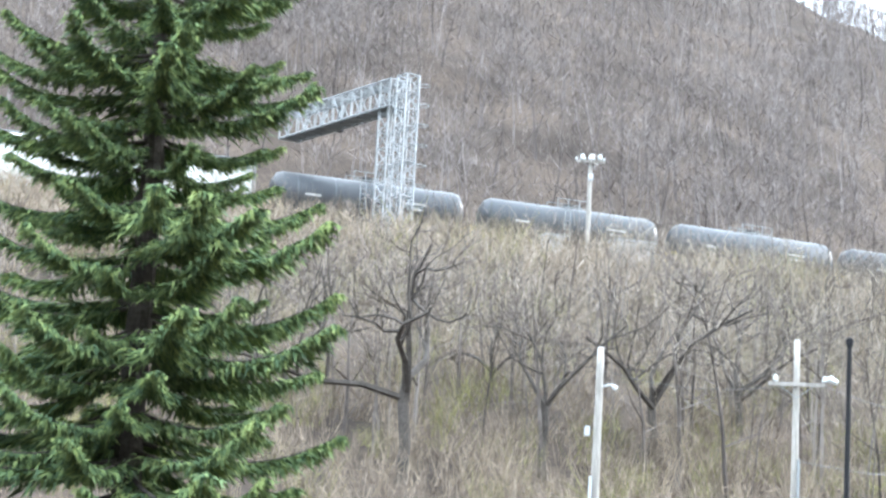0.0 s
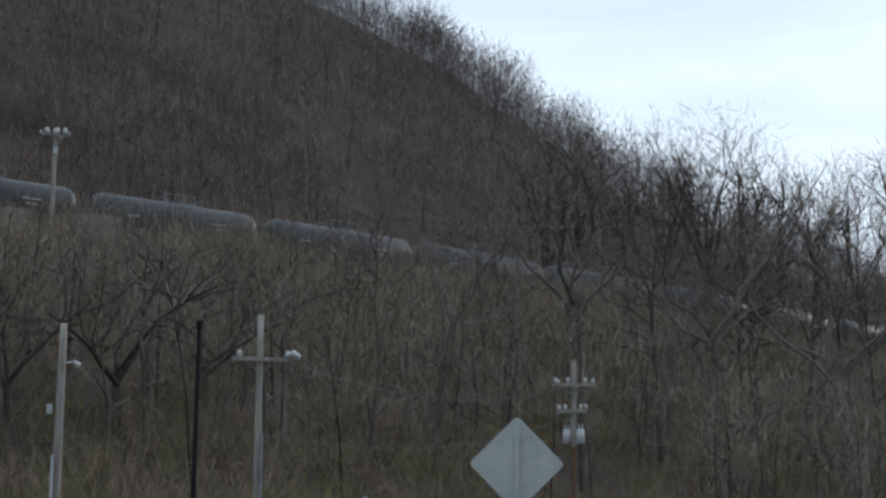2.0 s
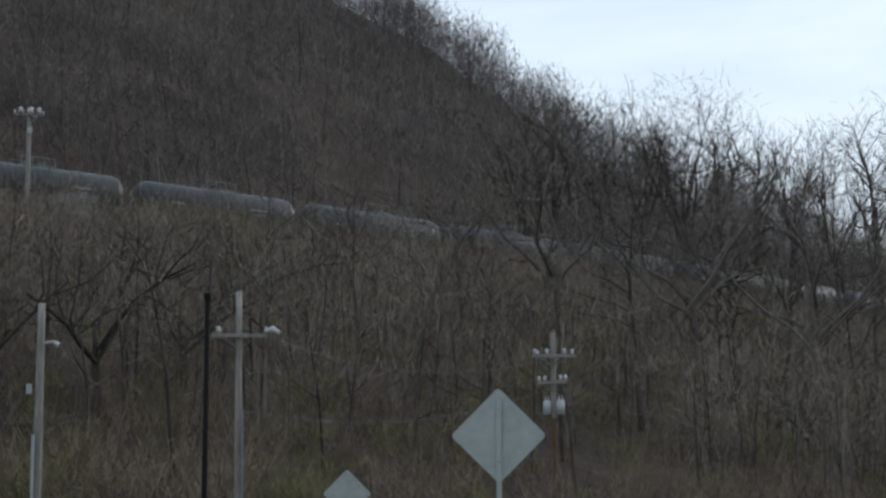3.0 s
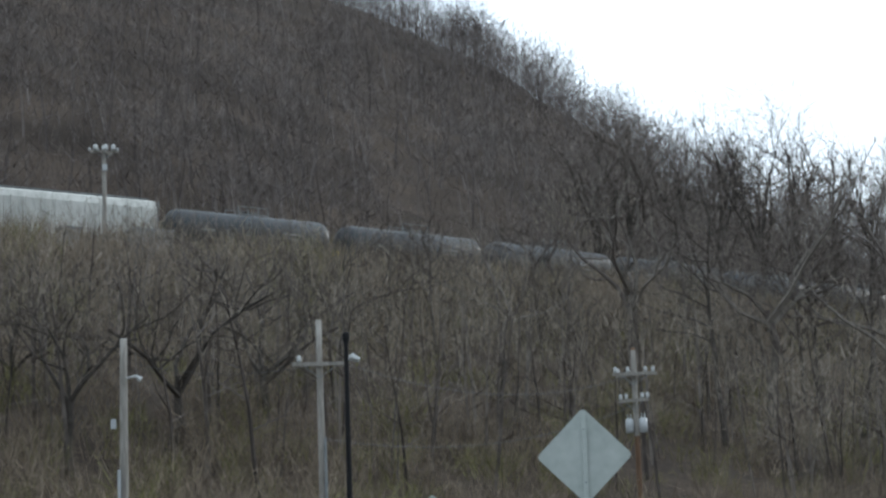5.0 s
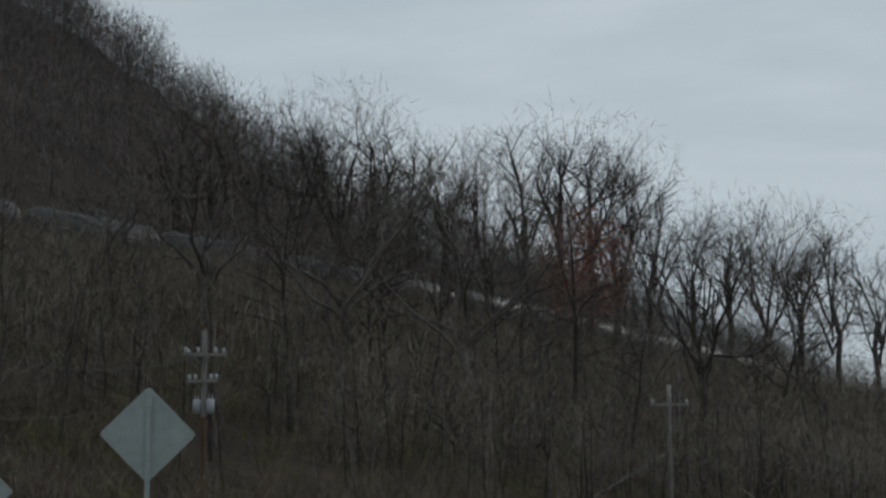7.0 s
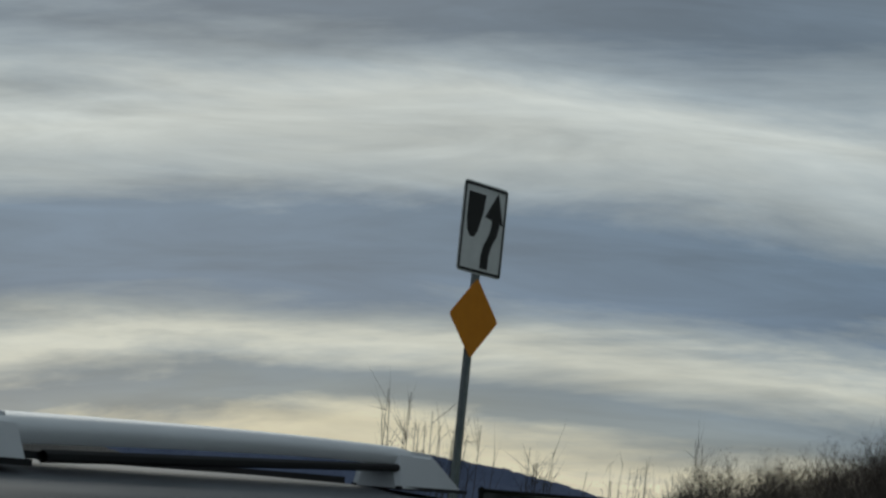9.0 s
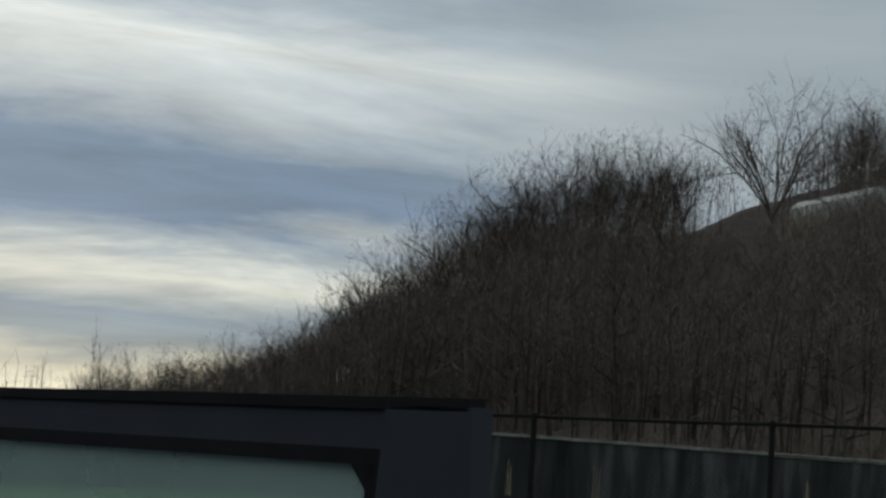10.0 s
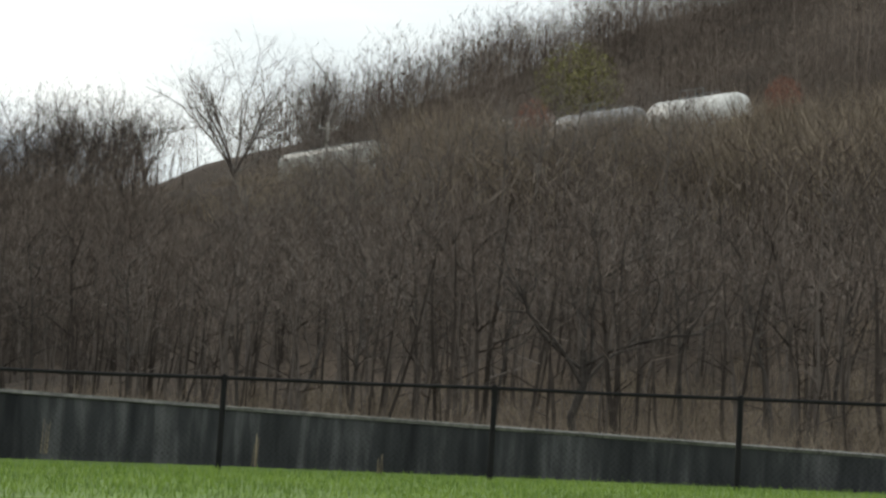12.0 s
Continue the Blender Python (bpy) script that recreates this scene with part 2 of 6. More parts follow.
BOX_WHITE = surface("white_car_paint", [(0.27, 0.27, 0.25), (0.45, 0.45, 0.42), (0.56, 0.56, 0.53)], 0.6, 0.6, 0, 0.05, stretch=(1, 1, 0.25))
BLACK_IRON = surface("black_iron", [(0.015, 0.014, 0.014), (0.028, 0.026, 0.025), (0.05, 0.045, 0.04)], 3.0, 0.7)
YELLOW_PAINT = surface("yellow_paint", [(0.55, 0.38, 0.03), (0.7, 0.5, 0.05)], 3.0, 0.6)
PALE_PATCH = surface("pale_stencil_paint", [(0.22, 0.22, 0.21), (0.32, 0.32, 0.31)], 6.0, 0.6)
POLE_WOOD = surface("weathered_pole_wood", [(0.16, 0.15, 0.135), (0.26, 0.245, 0.222), (0.38, 0.362, 0.335)], 4.0, 0.9, 0, 0.4, stretch=(1, 1, 0.12))
POLE_RUST = surface("brown_pole_wood", [(0.08, 0.045, 0.025), (0.13, 0.075, 0.043), (0.19, 0.12, 0.075)], 4.0, 0.9, 0, 0.4, stretch=(1, 1, 0.12))
PORCELAIN = surface("porcelain", [(0.34, 0.36, 0.36), (0.46, 0.48, 0.48)], 4.0, 0.35)
TRANSFORMER = surface("transformer_grey", [(0.33, 0.35, 0.37), (0.45, 0.47, 0.48)], 3.0, 0.5)
WIRE = surface("wire", [(0.05, 0.05, 0.05), (0.11, 0.11, 0.11)], 2.0, 0.6)
SIGN_BACK = surface("bare_aluminium", [(0.31, 0.35, 0.335), (0.40, 0.445, 0.425), (0.47, 0.515, 0.495)], 1.2, 0.6, 0.1, 0.02)
SIGN_POST = surface("steel_post", [(0.17, 0.20, 0.21), (0.27, 0.30, 0.31)], 2.5, 0.55, 0.5)
SIGN_WHITE = surface("white_sheeting", [(0.62, 0.63, 0.63), (0.76, 0.77, 0.77)], 2.0, 0.45)
SIGN_BLACK = surface("black_legend", [(0.012, 0.012, 0.013), (0.02, 0.02, 0.022)], 3.0, 0.5)
SIGN_AMBER = surface("amber_sheeting", [(0.62, 0.21, 0.004), (0.72, 0.26, 0.006)], 2.0, 0.75)
FENCE_BLACK = surface("black_coated_steel", [(0.007, 0.007, 0.008), (0.014, 0.014, 0.015)], 3.0, 0.8, gloss=0.2)
CONCRETE = surface("stained_dark_concrete", [(0.020, 0.021, 0.024), (0.048, 0.050, 0.054), (0.135, 0.135, 0.14)], 1.3, 0.95, 0, 0.3, stretch=(1, 1, 0.14), gloss=0.15)
COPING = surface("worn_coping", [(0.085, 0.085, 0.082), (0.15, 0.148, 0.14), (0.26, 0.25, 0.24)], 2.2, 0.95, 0, 0.3)
CONCRETE_CAP = surface("pale_concrete", [(0.18, 0.175, 0.165), (0.30, 0.29, 0.275)], 3.0, 0.95, 0, 0.3)
# lengthwise streaks in the colour imitate sky reflections along the roof
CAR_SILVER = surface("grey_car_paint", [(0.045, 0.050, 0.058), (0.085, 0.092, 0.104), (0.12, 0.13, 0.145)], 2.5, 0.5, 0.0, gloss=0.05, stretch=(0.25, 3.0, 1))
RAIL_SILVER = surface("satin_silver_rail", [(0.56, 0.58, 0.61), (0.66, 0.68, 0.71)], 1.5, 0.5, 0.0, gloss=0.4)
CAR_GREY = surface("dark_grey_door_trim", [(0.040, 0.045, 0.055), (0.056, 0.062, 0.075)], 2.0, 0.85, gloss=0.25)
RUBBER = surface("black_rubber", [(0.006, 0.006, 0.007), (0.012, 0.012, 0.013)], 6.0, 0.8, gloss=0.25)
CAR_GLASS = glass_material("green_tinted_glass", (0.80, 0.92, 0.87))
DARK_GLASS = surface("dark_car_glass", [(0.012, 0.014, 0.016), (0.02, 0.022, 0.024)], 2.0, 0.08)
# distance haze is put into this ridge's blue base colour
RIDGE_BLUE = surface("hazed_ridge_woods", [(0.055, 0.07, 0.125), (0.085, 0.105, 0.17)], 0.012, 1.0)
RIDGE_BROWN = surface("distant_hill_woods", [(0.018, 0.017, 0.016), (0.036, 0.031, 0.028)], 0.02, 1.0)


# ---- shape tools ----
class Geo:
    """Vertices and triangles gathered by simple strokes."""

    def __init__(self):
        self.v, self.t = [], []

    def tube(self, path, radii, sides=4, cap=False):
        base = len(self.v)
        for i, p in enumerate(path):
            a = path[min(i + 1, len(path) - 1)] - path[max(i - 1, 0)]
            a = a.normalized() if a.length > 1e-9 else Vector((0, 0, 1))
            u = a.cross(Vector((0.31, 0.95, 0.07)))
            u = u.normalized() if u.length > 1e-4 else Vector((1, 0, 0))
            w = a.cross(u)
            for k in range(sides):
                b = 2 * math.pi * k / sides
                self.v.append(p + (u * math.cos(b) + w * math.sin(b)) * radii[i])
        for i in range(len(path) - 1):
            for k in range(sides):
                p, q = base + i * sides + k, base + i * sides + (k + 1) % sides
                self.t += [(p, q, q + sides), (p, q + sides, p + sides)]
        if cap:
            for o, flip in ((base, True), (base + (len(path) - 1) * sides, False)):
                for k in range(1, sides - 1):
                    self.t.append((o, o + k + 1, o + k) if flip else (o, o + k, o + k + 1))

    def sliver(self, p, q, width, side):
        b = len(self.v)
        s = side * (width / 2)
        self.v += [p - s, p + s, q]
        self.t.append((b, b + 1, b + 2))

    def box(self, x0, y0, z0, x1, y1, z1, m=None):
        b = len(self.v)
        for z in (z0, z1):
            for x, y in ((x0, y0), (x1, y0), (x1, y1), (x0, y1)):
                p = Vector((x, y, z))
                self.v.append(m @ p if m else p)
        for f in ((0, 3, 2, 1), (4, 5, 6, 7), (0, 1, 5, 4), (1, 2, 6, 5), (2, 3, 7, 6), (3, 0, 4, 7)):
            self.t += [(b + f[0], b + f[1], b + f[2]), (b + f[0], b + f[2], b + f[3])]

    def fan(self, pts):
        b = len(self.v)
        self.v += [Vector(p) for p in pts]
        for k in range(1, len(pts) - 1):
            self.t.append((b, b + k, b + k + 1))

    def slab(self, pts, depth):
        """A flat outline in x and z, given a thickness along y."""
        b, n = len(self.v), len(pts)
        self.v += [Vector((x, 0, z)) for x, z in pts] + [Vector((x, depth, z)) for x, z in pts]
        for k in range(1, n - 1):
            self.t += [(b, b + k, b + k + 1), (b + n, b + n + k + 1, b + n + k)]
        for k in range(n):
            p, q = b + k, b + (k + 1) % n
            self.t += [(p, p + n, q + n), (p, q + n, q)]

    def arrays(self):
        return np.array([tuple(p) for p in self.v], dtype=np.float32).reshape(-1, 3), np.array(self.t, dtype=np.int32).reshape(-1, 3)


def mesh_of(name, verts, tris, material, smooth=False):
    me = bpy.data.meshes.new(name)
    me.vertices.add(len(verts))
    me.vertices.foreach_set("co", np.ascontiguousarray(verts, dtype=np.float32).ravel())
    me.loops.add(len(tris) * 3)
    me.loops.foreach_set("vertex_index", np.ascontiguousarray(tris, dtype=np.int32).ravel())
    me.polygons.add(len(tris))
    me.polygons.foreach_set("loop_start", np.arange(0, len(tris) * 3, 3, dtype=np.int32))
    me.polygons.foreach_set("use_smooth", np.full(len(tris), bool(smooth)))
    me.materials.append(material)
    me.update(calc_edges=True)
    me.validate()
    return me


def part(name, geo, material, parent=None, label="", smooth=False):
    me = geo if isinstance(geo, bpy.types.Mesh) else mesh_of(name, *geo.arrays(), material, smooth)
    ob = new(name, me)
    ob.parent = parent
    return tagged(ob, label)


def stand(name, label, category, at, turn=0.0, group="", kind=""):
    """A thing's Empty at its base."""
    ob = new(name)
    ob.empty_display_size = 0.2
    ob.matrix_basis = pose(*at, 0, 0, turn)
    return tagged(ob, label, category, group, kind)


def polar(yaw, d, z=0.0):
    a = radians(yaw)
    return Vector((d * math.sin(a), d * math.cos(a), z))


# ---- lie of the land ----
TRACK_A = [(-150, 118), (-90, 113), (-45, 119), (-11, 130.2), (3, 135.4), (32.2, 148.2), (65, 165.5), (108, 192), (151, 222.4), (230, 280)]
VALLEY = (math.sin(radians(66)), math.cos(radians(66)))


def along(track, x, y):
    """Distance along a track and away from it (uphill side positive), for arrays of places."""
    best = np.full(np.shape(x), 1e9)
    ss, qq = np.zeros(np.shape(x)), np.zeros(np.shape(x))
    run = 0.0
    for i, ((ax, ay), (bx, by)) in enumerate(zip(track, track[1:])):
        length = math.hypot(bx - ax, by - ay)
        dx, dy = (bx - ax) / length, (by - ay) / length
        f = (x - ax) * dx + (y - ay) * dy
        lo = -1e9 if i == 0 else 0
        hi = 1e9 if i == len(track) - 2 else length
        fc = np.clip(f, lo, hi)
        ox, oy = x - (ax + fc * dx), y - (ay + fc * dy)
        dist = np.hypot(ox, oy)
        side = np.where(dx * oy - dy * ox >= 0, 1, -1)
        nearer = dist < best
        best = np.where(nearer, dist, best)
        ss, qq = np.where(nearer, run + fc, ss), np.where(nearer, dist * side, qq)
        run += length
    return ss, qq


def smooth(x, a, b):
    t = np.clip((x - a) / (b - a), 0, 1)
    return t * t * (3 - 2 * t)


RAIL_Z = 24.15


def land(x, y):
    x, y = np.asarray(x, dtype=float), np.asarray(y, dtype=float)
    s, q = along(TRACK_A, x, y)
    az = np.degrees(np.arctan2(x, y))
    crest = np.interp(az, [-60, 0, 8, 12.3, 13.7, 16.5, 19.1, 22, 26, 30, 34, 40, 50], [150, 130, 112, 95.5, 90.5, 80, 66, 51, 43, 38, 34.5, 31, 10])
    below = np.interp(q, [-130, -85, -66, -8], [0, 0.6, 3.4, 23.4])
    up = 23.4 + np.clip(q - 8, 0, 400) * 0.64
    soft = np.where(q > 8, np.minimum(up, np.maximum(crest, 23.4 - np.clip(q - 8, 0, 99) * 0.3)), below)
    keep = 1 - smooth(s, 430, 600)
    za = soft * keep
    p = x * VALLEY[1] - y * VALLEY[0]
    t = x * VALLEY[0] + y * VALLEY[1]
    pb = np.interp(p, [20, 45, 75, 108, 126, 230, 400], [0, 0.4, 4.2, 23.4, 23.6, 84, 110])
    crest_b = np.interp(t, [-200, 40, 80, 112, 150, 190, 240, 300, 420], [130, 105, 88, 74, 56, 37, 22, 12, 3])
    zb = np.where(p > 126, np.minimum(pb, np.maximum(crest_b, 10)), pb) * (1 - smooth(t - np.clip(p - 75, -20, 45) * 1.3, 145, 235))
    behind = smooth(-t, 20, 140) * 20
    return np.maximum(np.maximum(za, zb), behind)


def ground_z(x, y):
    return float(land(x, y))


def build_ground():
    yaws = np.concatenate([np.arange(-40, 140, 0.8), np.arange(140, 320, 4.0)])
    rings = np.concatenate([[0.5, 3, 6, 9, 12], np.arange(16, 300, 4.0), [310, 330, 360, 400, 460, 540, 700, 1000, 1600, 2600, 4500]])
    a = np.radians(yaws)
    X, Y = np.outer(rings, np.sin(a)), np.outer(rings, np.cos(a))
    Z = land(X, Y)
    bumps = np.array([[noise.noise(Vector((x * 0.09, y * 0.09, 0))) + 0.4 * noise.noise(Vector((x * 0.3, y * 0.3, 4))) for x, y in zip(rx, ry)] for rx, ry in zip(X, Y)])
    s, q = along(TRACK_A, X, Y)
    p = X * VALLEY[1] - Y * VALLEY[0]
    calm = np.minimum(smooth(np.abs(q), 8, 14), smooth(np.abs(p - 117), 9, 14))
    Z = Z + bumps * np.clip(rings[:, None] / 60 - 0.4, 0, 1.1) * calm - np.where(rings < 500, 0, 3)[:, None] - 0.03
    n, m = len(rings), len(yaws)
    V = np.stack([X, Y, Z], -1).reshape(-1, 3)
    i, j = np.meshgrid(np.arange(n - 1), np.arange(m), indexing="ij")
    a0, a1 = i * m + j, i * m + (j + 1) % m
    b0, b1 = a0 + m, a1 + m
    tris = np.concatenate([np.stack([a0, b1, b0], -1).reshape(-1, 3), np.stack([a0, a1, b1], -1).reshape(-1, 3)])
    tagged(part("ground", mesh_of("ground", V, tris, LITTER, True), LITTER), "brown leaf litter and dead grass on the valley slopes", kind="structure")


build_ground()

# parking area under the camera and the raised lawn by the fence
g = Geo()
g.box(-30, -30, -0.25, 17.5, 42, 0.02)
tagged(part("parking_lot", g, ASPHALT), "worn grey asphalt parking area", kind="structure")
OB = Vector((0.124, -0.238, 0))
g = Geo()
LAWN = [(64, 15.2), (80, 16.2), (95, 16.2), (105, 15.8), (118, 15.2), (135, 14.5)]
inner = [polar(a, d, 0.0) + OB for a, d in LAWN]
mid_edge = [polar(a, d + 1.0, 0.90 + 0.0095 * (a - 102)) + OB for a, d in LAWN]
outer = [polar(a, d + 9.2, 1.0 + 0.0095 * (a - 102)) + OB for a, d in LAWN]
for ra, rb in ((inner, mid_edge), (mid_edge, outer)):
    for i in range(len(ra) - 1):
        g.fan([ra[i], rb[i], rb[i + 1], ra[i + 1]])
for i in range(len(outer) - 1):
    drop = Vector((0, 0, -1.3))
    g.fan([outer[i], outer[i] + drop, outer[i + 1] + drop, outer[i + 1]])
tagged(part("lawn", g, TURF), "bright green mown spring lawn before a fence", kind="structure")


# ---- railway ----
def track_point(track, s):
    run = 0.0
    for i, ((ax, ay), (bx, by)) in enumerate(zip(track, track[1:])):
        length = math.hypot(bx - ax, by - ay)
        if s <= run + length or i == len(track) - 2:
            f = (s - run) / length
            return Vector((ax + (bx - ax) * f, ay + (by - ay) * f, 0)), math.degrees(math.atan2(by - ay, bx - ax))
        run += length


def bent(track, step=4.0):
    """A smoothed copy of a track."""
    total = sum(math.hypot(b[0] - a[0], b[1] - a[1]) for a, b in zip(track, track[1:]))
    out = []
    s = 0.0
    while s < total:
        pts = [track_point(track, min(max(s + o, 0), total))[0] for o in (-14, -7, 0, 7, 14)]
        c = sum(pts, Vector((0, 0, 0))) / 5
        out.append((c.x, c.y))
        s += step
    return out


LINE_A = bent(TRACK_A)
TRACK_B = [(40, -98.7), (100, -78.5), (134.5, -67.0), (158.3, -59.0), (177.7, -53.0), (206, -45.2), (240, -35), (300, -16)]
LINE_B = bent(TRACK_B)


def build_track(name, line, offsets, label):
    bed = Geo()
    rows = []
    for i, (x, y) in enumerate(line):
        a, b = line[max(i - 1, 0)], line[min(i + 1, len(line) - 1)]
        t = Vector((b[0] - a[0], b[1] - a[1], 0)).normalized()
        rows.append((Vector((x, y, 0)), Vector((-t.y, t.x, 0))))
    lo, hi = min(offsets) - 3.2, max(offsets) + 3.2
    prof = [(lo - 1.2, 23.0), (lo, 23.75), (hi, 23.75), (hi + 1.2, 23.0)]
    for (c, nrm), (c2, nrm2) in zip(rows, rows[1:]):
        for (o1, z1), (o2, z2) in zip(prof, prof[1:]):
            bed.fan([c + nrm * o1 + Vector((0, 0, z1)), c2 + nrm2 * o1 + Vector((0, 0, z1)), c2 + nrm2 * o2 + Vector((0, 0, z2)), c + nrm * o2 + Vector((0, 0, z2))])
    root = part(name, bed, BALLAST)
    tagged(root, label, kind="structure")
    for o in offsets:
        for r in (-0.72, 0.72):
            g = Geo()
            g.tube([c + nrm * (o + r) + Vector((0, 0, RAIL_Z - 0.09)) for c, nrm in rows], [0.08] * len(rows), 4)
            part("rail", g, RAIL_STEEL, root, "rusty steel rail")
    g = Geo()
    for (c, nrm), (c2, nrm2) in zip(rows, rows[1:]):
        for f in (0.08, 0.22, 0.36, 0.5, 0.64, 0.78, 0.92):
            m = c.lerp(c2, f)
            t = (c2 - c).normalized()
            for o in offsets:
                pts = [m + nrm * (o + e) + t * w + Vector((0, 0, 23.93)) for e, w in ((-1.3, -0.11), (1.3, -0.11), (1.3, 0.11), (-1.3, 0.11))]
                g.fan(pts)
                g.fan([pts[0] + Vector((0, 0, -0.17)), pts[1] + Vector((0, 0, -0.17)), pts[1], pts[0]])
    tagged(part("sleeper_run", g, POLE_RUST, root), kind="stuff")


build_track("railway_hillside", LINE_A, (-4.2, 0.0), "double railway track on a ballast shelf across the hill")
build_track("railway_spur", LINE_B, (0.0,), "single railway track on a ballast shelf in the woods")


def cylinder(geo, a, b, r, sides=20):
    geo.tube([a, b], [r, r], sides, cap=True)


def bogie(parent, x):
    """One truck: frame, axles and wheels."""
    root = part("bogie", (lambda g: (g.box(x - 1.25, -1.05, 0.42, x + 1.25, -0.85, 0.72), g.box(x - 1.25, 0.85, 0.42, x + 1.25, 1.05, 0.72), g.box(x - 0.3, -1.0, 0.5, x + 0.3, 1.0, 0.8), g)[-1])(Geo()), BLACK_IRON, parent)
    for dx in (-0.88, 0.88):
        for y in (-0.76, 0.76):
            g = Geo()
            cylinder(g, Vector((x + dx, y - 0.07, 0.46)), Vector((x + dx, y + 0.07, 0.46)), 0.46, 16)
            part("wheel", g, RAIL_STEEL, root)


def tank_car(paint, label, length, at):
    root = stand("tank_car", label, "tank car", at, group="cars of the freight train")
    h = length / 2 - 0.75
    g = Geo()
    xs = [-h, -h + 0.12, -h + 0.4, -h + 0.8]
    rs = [0.35, 0.95, 1.38, 1.5]
    xs, rs = xs + [-x for x in xs[::-1]], rs + rs[::-1]
    g.tube([Vector((x, 0, 2.95)) for x in xs], rs, 28, cap=True)
    shell = part("tank_shell", g, paint, root, smooth=True)
    for k in range(-2, 3):
        g = Geo()
        g.tube([Vector((k * h / 2.6 - 0.03, 0, 2.95)), Vector((k * h / 2.6 + 0.03, 0, 2.95))], [1.515, 1.515], 28)
        part("weld_band", g, paint, shell)
    g = Geo()
    cylinder(g, Vector((0, 0, 4.4)), Vector((0, 0, 4.72)), 0.42, 14)
    part("dome", g, BLACK_IRON, root)
    g = Geo()
    g.box(-1.3, -0.9, 4.36, 1.3, -0.84, 4.42)
    g.box(-1.3, 0.84, 4.36, 1.3, 0.9, 4.42)
    for x in (-1.3, -0.45, 0.45, 1.3):
        for y in (-0.9, 0.86):
            g.box(x - 0.025, y, 4.2, x + 0.025, y + 0.04, 4.95)
    g.box(-1.3, -0.9, 4.93, 1.3, -0.86, 4.97)
    g.box(-1.3, 0.86, 4.93, 1.3, 0.9, 4.97)
    part("platform_railing", g, STEEL_GREY, root)
    g = Geo()
    g.box(-length / 2 + 0.3, -0.35, 0.95, length / 2 - 0.3, 0.35, 1.35)
    for e in (-1, 1):
        g.box(e * (h - 0.9) - 0.5, -1.25, 1.05, e * (h - 0.9) + 0.5, 1.25, 1.9)
        g.box(e * (length / 2 - 0.45) - 0.15, -1.4, 0.95, e * (length / 2 - 0.45) + 0.15, 1.4, 1.15)
    part("underframe", g, BLACK_IRON, root)
    for e in (-1, 1):
        g = Geo()
        for y in (-1.42, 1.42):
            g.tube([Vector((e * (length / 2 - 0.4), y, 1.1)), Vector((e * (length / 2 - 0.4), y, 2.1))], [0.03, 0.03], 5)
        g.tube([Vector((e * (length / 2 - 0.4), -1.42, 2.1)), Vector((e * (length / 2 - 0.4), 1.42, 2.1))], [0.03, 0.03], 5)
        part("end_railing", g, YELLOW_PAINT, root, "yellow end railing")
        g = Geo()
        g.box(e * (length / 2 - 0.1) - 0.32, -0.13, 0.78, e * (length / 2 - 0.1) + 0.32, 0.13, 1.05)
        part("coupler", g, BLACK_IRON, root)
        bogie(root, e * (length / 2 - 2.3))
    for x, w, z in ((-h * 0.62, 1.1, 2.75), (h * 0.45, 1.5, 2.95), (h * 0.45, 0.9, 2.6)):
        g = Geo()
        g.box(x - w / 2, -1.53, z, x + w / 2, -1.48, z + 0.14)
        part("stencil_bar", g, PALE_PATCH, root, "pale unreadable stencil bar")
    g = Geo()
    g.tube([Vector((-1.0, -1.53, 1.1)), Vector((-1.0, -1.56, 4.2))], [0.025, 0.025], 4)
    g.tube([Vector((-0.6, -1.53, 1.1)), Vector((-0.6, -1.56, 4.2))], [0.025, 0.025], 4)
    for k in range(9):
        g.tube([Vector((-1.0, -1.545, 1.3 + k * 0.33)), Vector((-0.6, -1.545, 1.3 + k * 0.33))], [0.018, 0.018], 4)
    part("ladder", g, STEEL_GREY, root)
    return root


